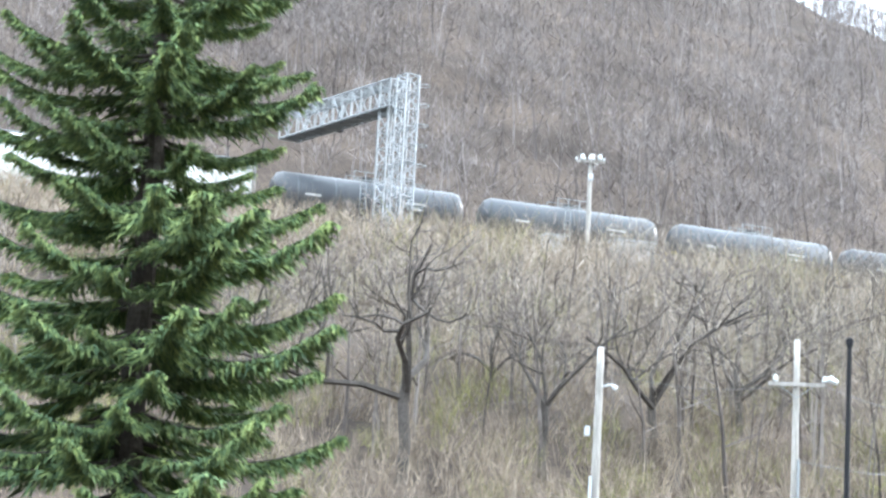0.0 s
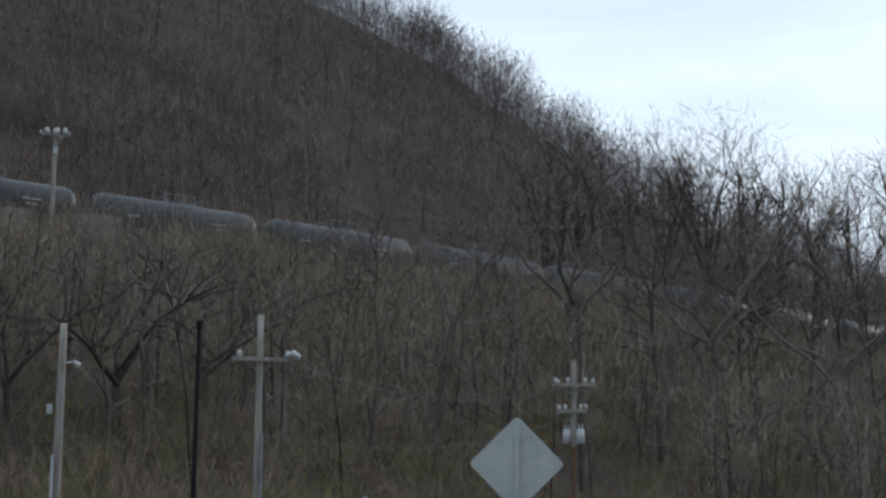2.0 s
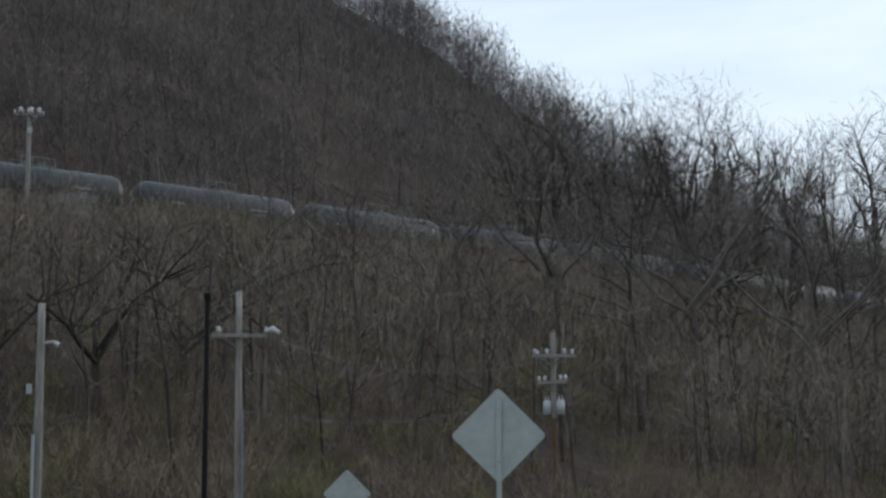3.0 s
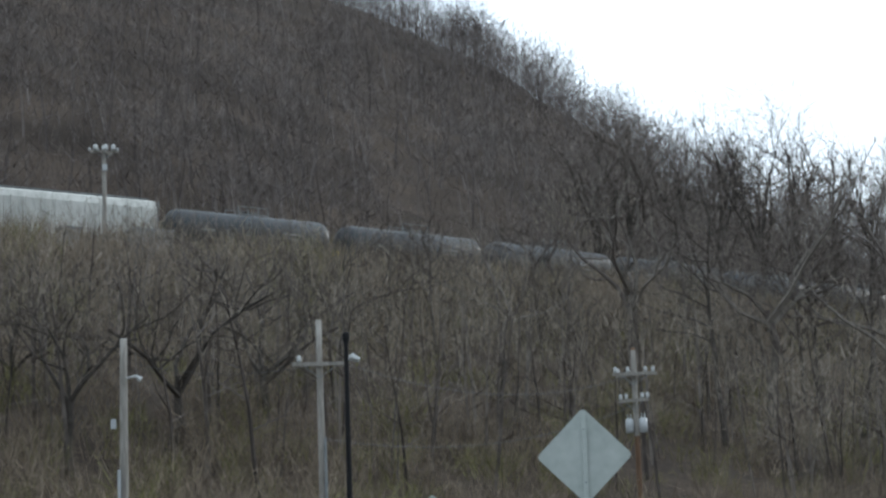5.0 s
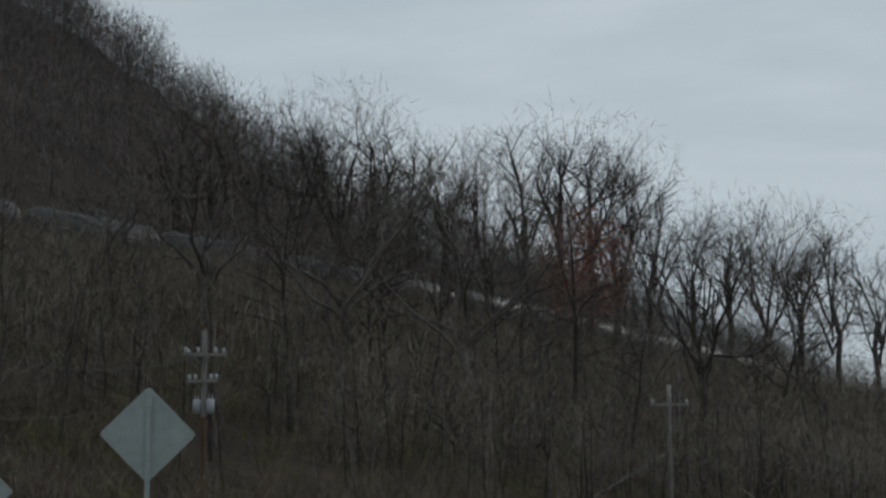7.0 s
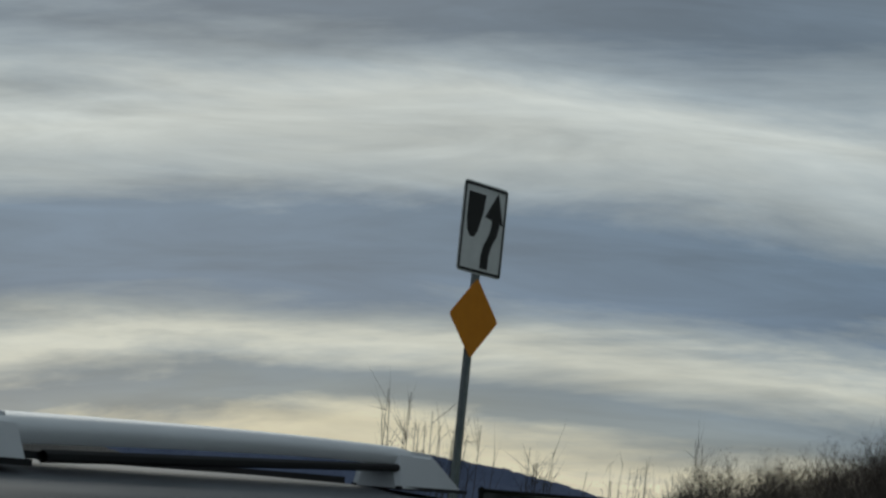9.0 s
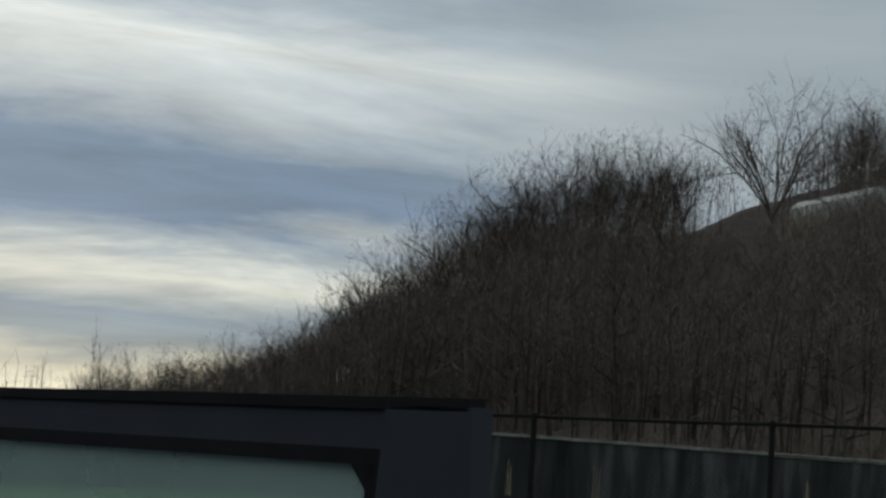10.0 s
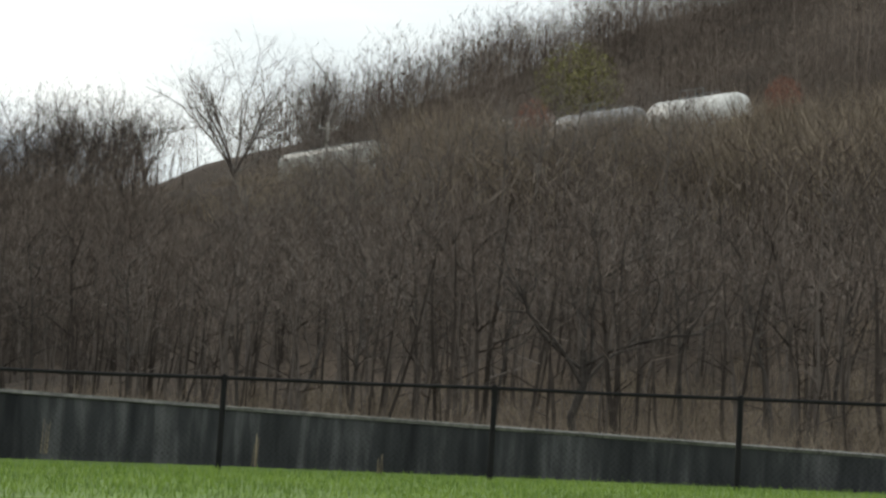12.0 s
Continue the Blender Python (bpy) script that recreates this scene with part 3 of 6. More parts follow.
def hopper_car(label, length, at):
    root = stand("covered_hopper_car", label, "hopper car", at, group="cars of the freight train")
    h = length / 2 - 0.5
    g = Geo()
    prof = [(-1.5, 1.5), (-1.56, 1.9), (-1.56, 4.0), (-1.35, 4.5), (-0.9, 4.68), (0.9, 4.68), (1.35, 4.5), (1.56, 4.0), (1.56, 1.9), (1.5, 1.5)]
    g.slab([(y, z) for y, z in prof], 2 * h)
    turned = Matrix.Rotation(radians(-90), 4, "Z")
    g.v = [turned @ p + Vector((-h, 0, 0)) for p in g.v]
    part("body", g, BOX_WHITE, root, "dirty white painted steel body")
    n = int(2 * h / 1.1)
    for i in range(n + 1):
        x = -h + 0.05 + i * (2 * h - 0.1) / n
        for y in (-1, 1):
            g = Geo()
            g.box(x - 0.05, y * 1.56, 1.6, x + 0.05, y * 1.64, 4.1) if y > 0 else g.box(x - 0.05, -1.64, 1.6, x + 0.05, -1.56, 4.1)
            part("side_rib", g, BOX_WHITE, root)
    for k in range(4):
        x = -h + (k + 0.5) * 2 * h / 4
        g = Geo()
        b = [(x - 1.5, 1.5), (x + 1.5, 1.5), (x + 0.35, 0.55), (x - 0.35, 0.55)]
        g.slab(b, 2.2)
        g.v = [p + Vector((0, -1.1, 0)) for p in g.v]
        part("hopper_bay", g, BOX_WHITE, root)
    g = Geo()
    g.box(-h, -0.55, 4.86, h, -0.1, 4.9)
    g.box(-h, 0.1, 4.86, h, 0.55, 4.9)
    for i in range(12):
        x = -h + 0.3 + i * (2 * h - 0.6) / 11
        g.box(x - 0.03, -0.55, 4.66, x + 0.03, 0.55, 4.87)
    part("roof_walkway", g, STEEL_GREY, root)
    g = Geo()
    g.box(-length / 2 + 0.2, -0.3, 0.9, length / 2 - 0.2, 0.3, 1.3)
    part("underframe", g, BLACK_IRON, root)
    for e in (-1, 1):
        g = Geo()
        g.tube([Vector((e * (h + 0.3), 1.3, 1.0)), Vector((e * (h + 0.3), 1.3, 4.6))], [0.03, 0.03], 4)
        part("corner_grab_rail", g, STEEL_GREY, root)
        g = Geo()
        for y in (-1.3, -0.8):
            g.tube([Vector((e * (h + 0.3), y, 1.0)), Vector((e * (h + 0.3), y, 4.6))], [0.03, 0.03], 4)
        for k in range(10):
            g.tube([Vector((e * (h + 0.3), -1.3, 1.2 + k * 0.36)), Vector((e * (h + 0.3), -0.8, 1.2 + k * 0.36))], [0.02, 0.02], 4)
        part("end_ladder", g, STEEL_GREY, root)
        bogie(root, e * (length / 2 - 2.1))
    return root


PITCH_A = 15.3


def build_trains():
    """Returns (car, track line, place along it at the start, speed)."""
    cars = []
    zero = 150.6
    proto = tank_car(TANK_BLACK, "black cylindrical tank car rolling on the hillside track", PITCH_A, (0, 0, RAIL_Z))
    hop = hopper_car("dirty white covered hopper car of the freight train", 17.6, (0, 0, RAIL_Z))
    for k in range(-1, 14):
        c = proto if k == -1 else copy_thing(proto, pose(0, 0, RAIL_Z))
        cars.append((c, LINE_A, zero + PITCH_A * (k + 0.5), 5.75))
    for k in range(0, 5):
        c = hop if k == 0 else copy_thing(hop, pose(0, 0, RAIL_Z))
        cars.append((c, LINE_A, zero - PITCH_A - 0.4 - 17.6 * (k + 0.5), 5.75))
    white = tank_car(TANK_WHITE, "white tank car half hidden by bare trees", 11.4, (0, 0, RAIL_Z))
    grey = tank_car(TANK_GREY, "weathered grey tank car half hidden by bare trees", 11.4, (0, 0, RAIL_Z))
    hop_b = copy_thing(hop, pose(0, 0, RAIL_Z))
    hop_c = copy_thing(hop, pose(0, 0, RAIL_Z))
    cars += [(white, LINE_B, 135.2, -2.9), (grey, LINE_B, 146.8, -2.9), (hop_b, LINE_B, 161.6, -2.9), (hop_c, LINE_B, 189.0, -2.9)]
    return cars


TRAIN = build_trains()


def lattice(geo, a, b, wide, deep, bays, r=0.035, chord=0.055):
    """A square truss from a to b; wide along u, deep along w."""
    axis = (b - a).normalized()
    u = Vector((0, 0, 1)).cross(axis)
    u = u.normalized() if u.length > 0.1 else Vector((1, 0, 0))
    w = axis.cross(u).normalized()
    c = [(-wide / 2, -deep / 2), (wide / 2, -deep / 2), (wide / 2, deep / 2), (-wide / 2, deep / 2)]
    at = lambda f, k: a.lerp(b, f) + u * c[k % 4][0] + w * c[k % 4][1]
    for k in range(4):
        geo.tube([at(0, k), at(1, k)], [chord, chord], 4)
        for i in range(bays):
            f, e = i / bays, (i + 1) / bays
            geo.tube([at(f, k), at(f, k + 1)], [r, r], 4)
            geo.tube([at(f if i % 2 else e, k), at(e if i % 2 else f, k + 1)], [r, r], 4)
    for k in range(4):
        geo.tube([at(1, k), at(1, k + 1)], [r, r], 4)


def build_gantry():
    foot = polar(-1.32, 121.0, 23.2)
    end = polar(-4.78, 133.6)
    arm_way = (Vector((end.x, end.y, 0)) - Vector((foot.x, foot.y, 0)))
    reach = arm_way.length
    root = stand("signal_gantry", "galvanised lattice cantilever signal gantry beside the tracks", "signal gantry", foot, math.degrees(math.atan2(arm_way.y, arm_way.x)))
    top = 1.65 + 121.0 * math.tan(radians(14.65)) - 23.2
    for x in (0.0, 1.9):
        g = Geo()
        lattice(g, Vector((x, 0, 0)), Vector((x, 0, top)), 1.1, 0.95, 9, 0.042, 0.07)
        part("lattice_column", g, STEEL_GREY, root)
    g = Geo()
    lattice(g, Vector((0.9, 0, top - 1.0)), Vector((reach, 0, top - 1.0)), 1.5, 1.75, 12, 0.042, 0.07)
    part("cantilever_arm", g, STEEL_GREY, root)
    g = Geo()
    g.box(1.4, -0.72, top - 1.82, reach, 0.72, top - 1.78)
    for i in range(26):
        x = 1.5 + i * (reach - 1.6) / 25
        g.box(x, -0.74, top - 0.1, x + 0.26, 0.74, top - 0.06)
    part("walkway_grating", g, STEEL_GREY, root)
    for x in (3.3, 9.6):
        g = Geo()
        g.box(x - 0.34, -1.15, top - 1.9, x + 0.34, -0.95, top - 0.2)
        cylinder(g, Vector((x, -1.0, top - 0.6)), Vector((x, -1.4, top - 0.6)), 0.14, 10)
        cylinder(g, Vector((x, -1.0, top - 1.2)), Vector((x, -1.4, top - 1.2)), 0.14, 10)
        part("signal_head", g, BLACK_IRON, root, "black signal head")
    g = Geo()
    for y in (-0.95, -1.35):
        g.tube([Vector((0.7, y, 0)), Vector((0.7, y, top))], [0.03, 0.03], 4)
    for i in range(28):
        g.tube([Vector((0.7, -0.95, 0.3 + i * top / 28)), Vector((0.7, -1.35, 0.3 + i * top / 28))], [0.022, 0.022], 4)
    for i in range(7):
        z = 2.0 + i * (top - 2.2) / 6
        ring = [Vector((0.7 + 0.42 * math.sin(b), -1.15 - 0.5 + 0.45 * math.cos(b), z)) for b in np.linspace(0, 2 * math.pi, 11)]
        g.tube(ring, [0.03] * 11, 4)
    part("caged_ladder", g, STEEL_GREY, root)
    g = Geo()
    g.box(-0.9, -0.9, -1.4, 2.8, 0.9, 0.0)
    part("concrete_footing", g, CONCRETE_CAP, root)


build_gantry()


def insulator(geo, p, s=1.0):
    geo.tube([p, p + Vector((0, 0, 0.07 * s)), p + Vector((0, 0, 0.12 * s)), p + Vector((0, 0, 0.2 * s)), p + Vector((0, 0, 0.26 * s))],
             [0.05 * s, 0.11 * s, 0.07 * s, 0.10 * s, 0.03 * s], 8, cap=True)


def utility_pole(yaw, d, top_elev, radius, arms, label, lean=0.0, wood=None, low=None, base=None):
    x, y = polar(yaw, d).xy
    base = ground_z(x, y) - 0.4 if base is None else base
    top = EYE + d * math.tan(radians(top_elev)) - base
    root = stand("utility_pole", label, "utility pole", (x, y, base), -yaw, group="utility poles")
    g = Geo()
    n = 9
    way = lambda f: Vector((lean * f * top, 0, f * top))
    g.tube([way(i / n) for i in range(n + 1)], [radius * (1.22 - 0.35 * i / n) for i in range(n + 1)], 12, cap=True)
    part("pole_shaft", g, wood or POLE_WOOD, root, smooth=True)
    for drop, width, turn, pins in arms:
        c = way(1 - drop / top)
        m = Matrix.Translation(c) @ pose(0, 0, 0, 0, 0, turn)
        g = Geo()
        g.box(-width / 2, -radius - 0.11, -0.06, width / 2, -radius, 0.06, m)
        arm = part("crossarm", g, POLE_WOOD, root)
        g = Geo()
        for sgn in (-1, 1):
            g.tube([m @ Vector((sgn * width * 0.3, -radius - 0.05, -0.05)), m @ Vector((0, -radius, -0.42))], [0.014, 0.014], 4)
        part("arm_brace", g, STEEL_GREY, arm)
        for px in pins:
            g = Geo()
            insulator(g, m @ Vector((px * width / 2, -radius - 0.05, 0.06)), 0.85)
            part("insulator", g, PORCELAIN, arm, "pale porcelain insulator", True)
    return root, way, top


def transformer(root, at, s=1.0):
    g = Geo()
    g.tube([at + Vector((0, 0, z * s)) for z in (0, 0.03, 0.85, 0.9)], [0.2 * s, 0.25 * s, 0.25 * s, 0.15 * s], 16, cap=True)
    can = part("transformer_can", g, TRANSFORMER, root, "pale grey transformer can", True)
    for dx in (-0.1, 0.1):
        g = Geo()
        g.tube([at + Vector((dx * s, 0, 0.88 * s)), at + Vector((dx * s, 0, 1.2 * s))], [0.05 * s, 0.03 * s], 8, cap=True)
        part("bushing", g, PORCELAIN, can)


def build_poles():
    # bare pole with a small bracket lamp
    root, way, top = utility_pole(4.72, 58.0, 7.05, 0.12, [], "tall pale weathered wooden pole without crossarms", lean=0.004)
    g = Geo()
    g.tube([way(0.83), way(0.83) + Vector((0.35, -0.1, 0.06)), way(0.83) + Vector((0.5, -0.12, -0.05))], [0.03, 0.04, 0.09], 8, cap=True)
    part("bracket_lamp", g, PORCELAIN, root, "small pale bracket lamp")
    g = Geo()
    g.box(-0.36, -0.2, top * 0.62, -0.2, 0.0, top * 0.66)
    g.tube([Vector((-0.13, -0.13, 0.3)), Vector((-0.13, -0.12, top * 0.45))], [0.05, 0.05], 6)
    part("cable_guard", g, TRANSFORMER, root)
    # pole with one crossarm and a lamp on its end
    root, way, top = utility_pole(10.42, 62.0, 7.47, 0.108, [(1.42, 1.75, 4, (-0.75, 0.98)), ], "pale weathered utility pole with a single crossarm", lean=-0.003)
    g = Geo()
    c = way(1 - 1.42 / top)
    g.tube([c + Vector((0.8, -0.2, 0.1)), c + Vector((1.05, -0.3, 0.18)), c + Vector((1.25, -0.35, 0.06))], [0.04, 0.12, 0.08], 8, cap=True)
    part("lamp_head", g, PORCELAIN, root, "white lamp head")
    g = Geo()
    g.tube([Vector((0.11, -0.14, 0.4)), Vector((0.1, -0.12, top * 0.52))], [0.045, 0.045], 6)
    part("cable_guard", g, STEEL_GREY, root)
    for i in range(10):
        steps = Geo()
        z = 0.5 + i * 0.75
        steps.tube([Vector((-0.1, -0.05, z)), Vector((-0.28 if i % 2 else 0.28, -0.1, z))], [0.012, 0.012], 4)
        part("climbing_step", steps, RAIL_STEEL, root)
    # transformer pole
    root, way, top = utility_pole(19.56, 78.0, 6.32, 0.10, [(1.05, 1.75, 8, (-0.85, -0.3, 0.85)), (1.08, 1.5, -38, (-0.9, 0.9)), (2.1, 1.25, -25, (-0.9, -0.5, 0.6, 0.95))],
                                  "brown utility pole with crossarms and two transformer cans", wood=POLE_RUST)
    transformer(root, way(1 - 3.38 / top) + Vector((-0.27, -0.12, 0)), 0.62)
    transformer(root, way(1 - 3.36 / top) + Vector((0.27, -0.14, -0.02)), 0.64)
    g = Geo()
    g.tube([way(1 - 0.1 / top), way(1 - 3.5 / top) + Vector((0, -0.005, 0))], [0.105, 0.112], 12)
    part("pale_pole_top", g, POLE_WOOD, root, "grey weathered pole top")
    # guyed pole
    root, way, top = utility_pole(33.06, 96.0, 4.66, 0.11, [(0.95, 1.85, 6, (-0.9, 0.9))], "slim grey utility pole with a guy wire")
    g = Geo()
    g.tube([way(1 - 3.2 / top), Vector((-6.0, -0.8, 0.3))], [0.05, 0.05], 6)
    part("guy_guard", g, STEEL_GREY, root, "pale guy wire guard")
    g = Geo()
    g.tube([way(0.72) + Vector((0.5, 0, 0)), way(1.0) + Vector((0.5, 0, -0.2))], [0.03, 0.03], 6)
    g.tube([way(0.72), way(0.72) + Vector((0.5, 0, 0))], [0.03, 0.03], 6)
    part("antenna_mast", g, STEEL_GREY, root)
    # line-side pole by the track
    root, way, top = utility_pole(4.24, 127.0, 12.62, 0.15, [(0.5, 1.9, 5, (-1, -0.45, 0.9)), (0.55, 1.5, 70, (-1, 0.9))], "grey line-side utility pole with white insulators", base=20.5)
    g = Geo()
    g.box(-0.12, -0.32, top - 1.75, 0.2, -0.12, top - 1.35)
    part("switch_box", g, TRANSFORMER, root)
    for k in (-0.55, 0.1, 0.6):
        g = Geo()
        insulator(g, way(1 - 0.45 / top) + Vector((k, -0.35, 0)), 1.6)
        part("insulator", g, PORCELAIN, root, "white insulator", True)
    # line-side pole by the other track
    utility_pole(104.35, 188.0, 8.62, 0.16, [(0.6, 1.9, 10, (-0.9, 0.9))], "grey line-side utility pole among the trees", base=21.0)


build_poles()


def wire(name, a, b, sag, r=0.012):
    n = 16
    g = Geo()
    g.tube([a.lerp(b, i / n) - Vector((0, 0, sag * 4 * (i / n) * (1 - i / n))) for i in range(n + 1)], [r] * (n + 1), 4)
    tagged(part(name, g, WIRE), "thin dark overhead wire between the poles", "wire", "overhead wires")


P2 = polar(10.42, 62.0, EYE + 62 * math.tan(radians(6.2)))
P3 = polar(19.56, 78.0, EYE + 78 * math.tan(radians(5.55)))
P1 = polar(4.72, 58.0, EYE + 58 * math.tan(radians(6.4)))
P4 = polar(33.06, 96.0, EYE + 96 * math.tan(radians(4.1)))
wire("overhead_wire", P2 + Vector((0.8, 0, 0)), P3, 0.9)
wire("overhead_wire", P2 + Vector((0.2, 0, -2.4)), P3 + Vector((0, 0, -1.2)), 0.8)
wire("overhead_wire", P1, P2, 0.35, 0.008)


def cabinet(yaw, d, elev, w, dp, h, label):
    """A pale steel trackside cabinet with doors, roof and base."""
    p = polar(yaw, d)
    top = EYE + d * math.tan(radians(elev))
    base = ground_z(p.x, p.y)
    root = stand("trackside_cabinet", label, "cabinet", (p.x, p.y, base - 0.2), -yaw + 22, group="trackside cabinets")
    lift = max(top - base + 0.2 - h, 0.2)
    g = Geo()
    g.box(-w / 2 + 0.1, -dp / 2 + 0.1, 0, w / 2 - 0.1, dp / 2 - 0.1, lift)
    part("plinth", g, CONCRETE_CAP, root)
    g = Geo()
    g.box(-w / 2, -dp / 2, lift, w / 2, dp / 2, lift + h - 0.12)
    part("body", g, CONCRETE_CAP, root)
    g = Geo()
    g.box(-w / 2 - 0.08, -dp / 2 - 0.08, lift + h - 0.12, w / 2 + 0.08, dp / 2 + 0.08, lift + h)
    part("roof", g, STEEL_GREY, root)
    n = max(1, round(w / 0.9))
    for k in range(n):
        x0 = -w / 2 + 0.06 + k * (w - 0.12) / n
        g = Geo()
        g.box(x0 + 0.03, -dp / 2 - 0.03, lift + 0.1, x0 + (w - 0.12) / n - 0.03, -dp / 2, lift + h - 0.22)
        dr = part("door", g, CONCRETE_CAP, root)
        g = Geo()
        g.box(x0 + 0.1, -dp / 2 - 0.07, lift + h * 0.45, x0 + 0.14, -dp / 2 - 0.03, lift + h * 0.55)
        part("handle", g, BLACK_IRON, dr)


cabinet(3.22, 120.0, 10.25, 1.3, 1.0, 1.9, "small pale grey steel cabinet beside the railway")
cabinet(5.55, 121.0, 10.15, 2.6, 1.3, 2.2, "wide pale grey steel cabinet beside the railway")

# ---- road signs ----
def rounded(pts, r, n=4):
    out = []
    for i, p in enumerate(pts):
        a, b = Vector(pts[i - 1]) - Vector(p), Vector(pts[(i + 1) % len(pts)]) - Vector(p)
        s, e = Vector(p) + a.normalized() * r, Vector(p) + b.normalized() * r
        for k in range(n + 1):
            t = k / n
            q = s * (1 - t) ** 2 + Vector(p) * 2 * t * (1 - t) + e * t * t
            out.append((q.x, q.y))
    return out


def diamond(half, r):
    return rounded([(0, -half), (half, 0), (0, half), (-half, 0)], r)


def sign_seen_from_behind(yaw, d, elev, half, label):
    p = polar(yaw, d)
    z = EYE + d * math.tan(radians(elev))
    root = stand("road_sign", label, "road sign", (p.x, p.y, 0), -yaw + 2, group="road signs seen from behind")
    g = Geo()
    g.slab(diamond(half, 0.06), 0.004)
    g.v = [v + Vector((0, 0, z)) for v in g.v]
    part("sign_panel", g, SIGN_BACK, root, "bare grey aluminium back of a diamond panel")
    g = Geo()
    g.box(-0.03, -0.045, 0, 0.03, -0.004, z + half - 0.12)
    post = part("post", g, SIGN_BACK, root, "grey square steel post")
    for dz in (-half * 0.55, half * 0.55):
        g = Geo()
        cylinder(g, Vector((0, -0.052, z + dz)), Vector((0, -0.04, z + dz)), 0.012, 8)
        part("bolt", g, STEEL_GREY, post)


sign_seen_from_behind(18.0, 23.0, 3.26, 0.56, "back of a grey aluminium diamond road sign on a post")
sign_seen_from_behind(13.56, 45.5, 1.62, 0.56, "back of a farther grey diamond road sign on a post")


def keep_right_sign():
    d = 16.2
    p = polar(75.55, d) + OB + Vector((-0.004, 0.095, 0))
    root = stand("traffic_sign", "white traffic sign with a curved arrow above an amber diamond marker", "road sign", (p.x, p.y, 0.2), -75.5 + 52.5)
    zc = EYE + d * math.tan(radians(7.89)) - 0.2
    g = Geo()
    g.slab(rounded([(-0.305, -0.38), (0.305, -0.38), (0.305, 0.38), (-0.305, 0.38)], 0.05), 0.004)
    g.v = [v + Vector((0, 0, zc)) for v in g.v]
    panel = part("sign_panel", g, SIGN_WHITE, root, "white reflective panel with a black border")

    def decal(name, pts, lift=0.004):
        q = Geo()
        q.slab(pts, 0.002)
        q.v = [v + Vector((0, -lift, zc)) for v in q.v]
        part(name, q, SIGN_BLACK, panel, "black painted symbol")

    o, i = 0.292, 0.27
    for a, b, c, e in ((-o, -0.367, o, -0.345), (-o, 0.345, o, 0.367), (-o, -0.345, -i, 0.345), (i, -0.345, o, 0.345)):
        decal("border", [(a, b), (c, b), (c, e), (a, e)])
    decal("median_symbol", [(-0.235, 0.29), (-0.235, 0.06), (-0.215, -0.03), (-0.17, -0.08), (-0.12, -0.08), (-0.075, -0.03), (-0.02, 0.14), (0.0, 0.29)])
    left = [(0.0, -0.325), (0.0, -0.22), (0.03, -0.12), (0.09, -0.03), (0.11, 0.05), (0.11, 0.14)]
    right = [(x + 0.105, z) for x, z in left]
    for k in range(len(left) - 1):
        decal("arrow_shaft", [left[k], right[k], right[k + 1], left[k + 1]])
    decal("arrow_head", [(0.01, 0.11), (0.262, 0.07), (0.165, 0.335)], 0.005)
    zy = EYE + d * math.tan(radians(5.3)) - 0.2
    g = Geo()
    g.slab(diamond(0.335, 0.035), 0.004)
    g.v = [v + Vector((0, 0, zy)) for v in g.v]
    part("object_marker", g, SIGN_AMBER, root, "plain amber diamond marker")
    g = Geo()
    g.box(-0.03, 0.006, -0.3, 0.03, 0.05, zc - 0.3)
    part("post", g, SIGN_POST, root, "grey steel post")


keep_right_sign()


def share_road_sign():
    d = 46.0
    p = polar(55.5, d) + OB + Vector((-0.03, 0.155, 0))
    root = stand("share_the_road_sign", "amber diamond sign with black bicycle and car above a smaller plate", "road sign", (p.x, p.y, 0), -55.5 + 46)
    root.scale = (1.32, 1.32, 1.32)
    z = (EYE + d * math.tan(radians(0.56))) / 1.32
    g = Geo()
    g.slab(diamond(0.56, 0.05), 0.004)
    g.v = [v + Vector((0, 0, z)) for v in g.v]
    panel = part("sign_panel", g, SIGN_AMBER, root, "amber reflective diamond")
    for body, zz, size in (("SHARE", 0.16, 0.17), ("ROAD", -0.37, 0.17)):
        cu = bpy.data.curves.new("lettering", "FONT")
        cu.body, cu.size, cu.align_x, cu.extrude = body, size, "CENTER", 0.002
        ob = new("lettering", cu)
        ob.data.materials.append(SIGN_BLACK)
        ob.parent = panel
        ob.matrix_basis = pose(0, -0.006, z + zz, 90, 0, 0)
    g = Geo()
    g.slab([(0.03, -0.08), (0.42, -0.08), (0.42, 0.0), (0.34, 0.02), (0.28, 0.09), (0.12, 0.09), (0.06, 0.02), (0.03, 0.0)], 0.002)
    g.v = [v + Vector((0, -0.006, z)) for v in g.v]
    part("car_symbol", g, SIGN_BLACK, panel, "black car symbol")
    g = Geo()
    for cx in (-0.38, -0.2):
        ring = [Vector((cx + 0.07 * math.cos(b), -0.006, z - 0.04 + 0.07 * math.sin(b))) for b in np.linspace(0, 2 * math.pi, 13)]
        g.tube(ring, [0.012] * 13, 4)
    g.tube([Vector((-0.38, -0.006, z - 0.04)), Vector((-0.31, -0.006, z + 0.08)), Vector((-0.22, -0.006, z + 0.08)), Vector((-0.2, -0.006, z - 0.04))], [0.014] * 4, 4)
    g.tube([Vector((-0.31, -0.006, z + 0.08)), Vector((-0.28, -0.006, z - 0.03)), Vector((-0.22, -0.006, z + 0.08))], [0.014] * 3, 4)
    part("bicycle_symbol", g, SIGN_BLACK, panel, "black bicycle symbol")
    g = Geo()
    g.box(-0.03, 0.006, 0, 0.03, 0.05, z + 0.3)
    part("post", g, SIGN_POST, root)


share_road_sign()



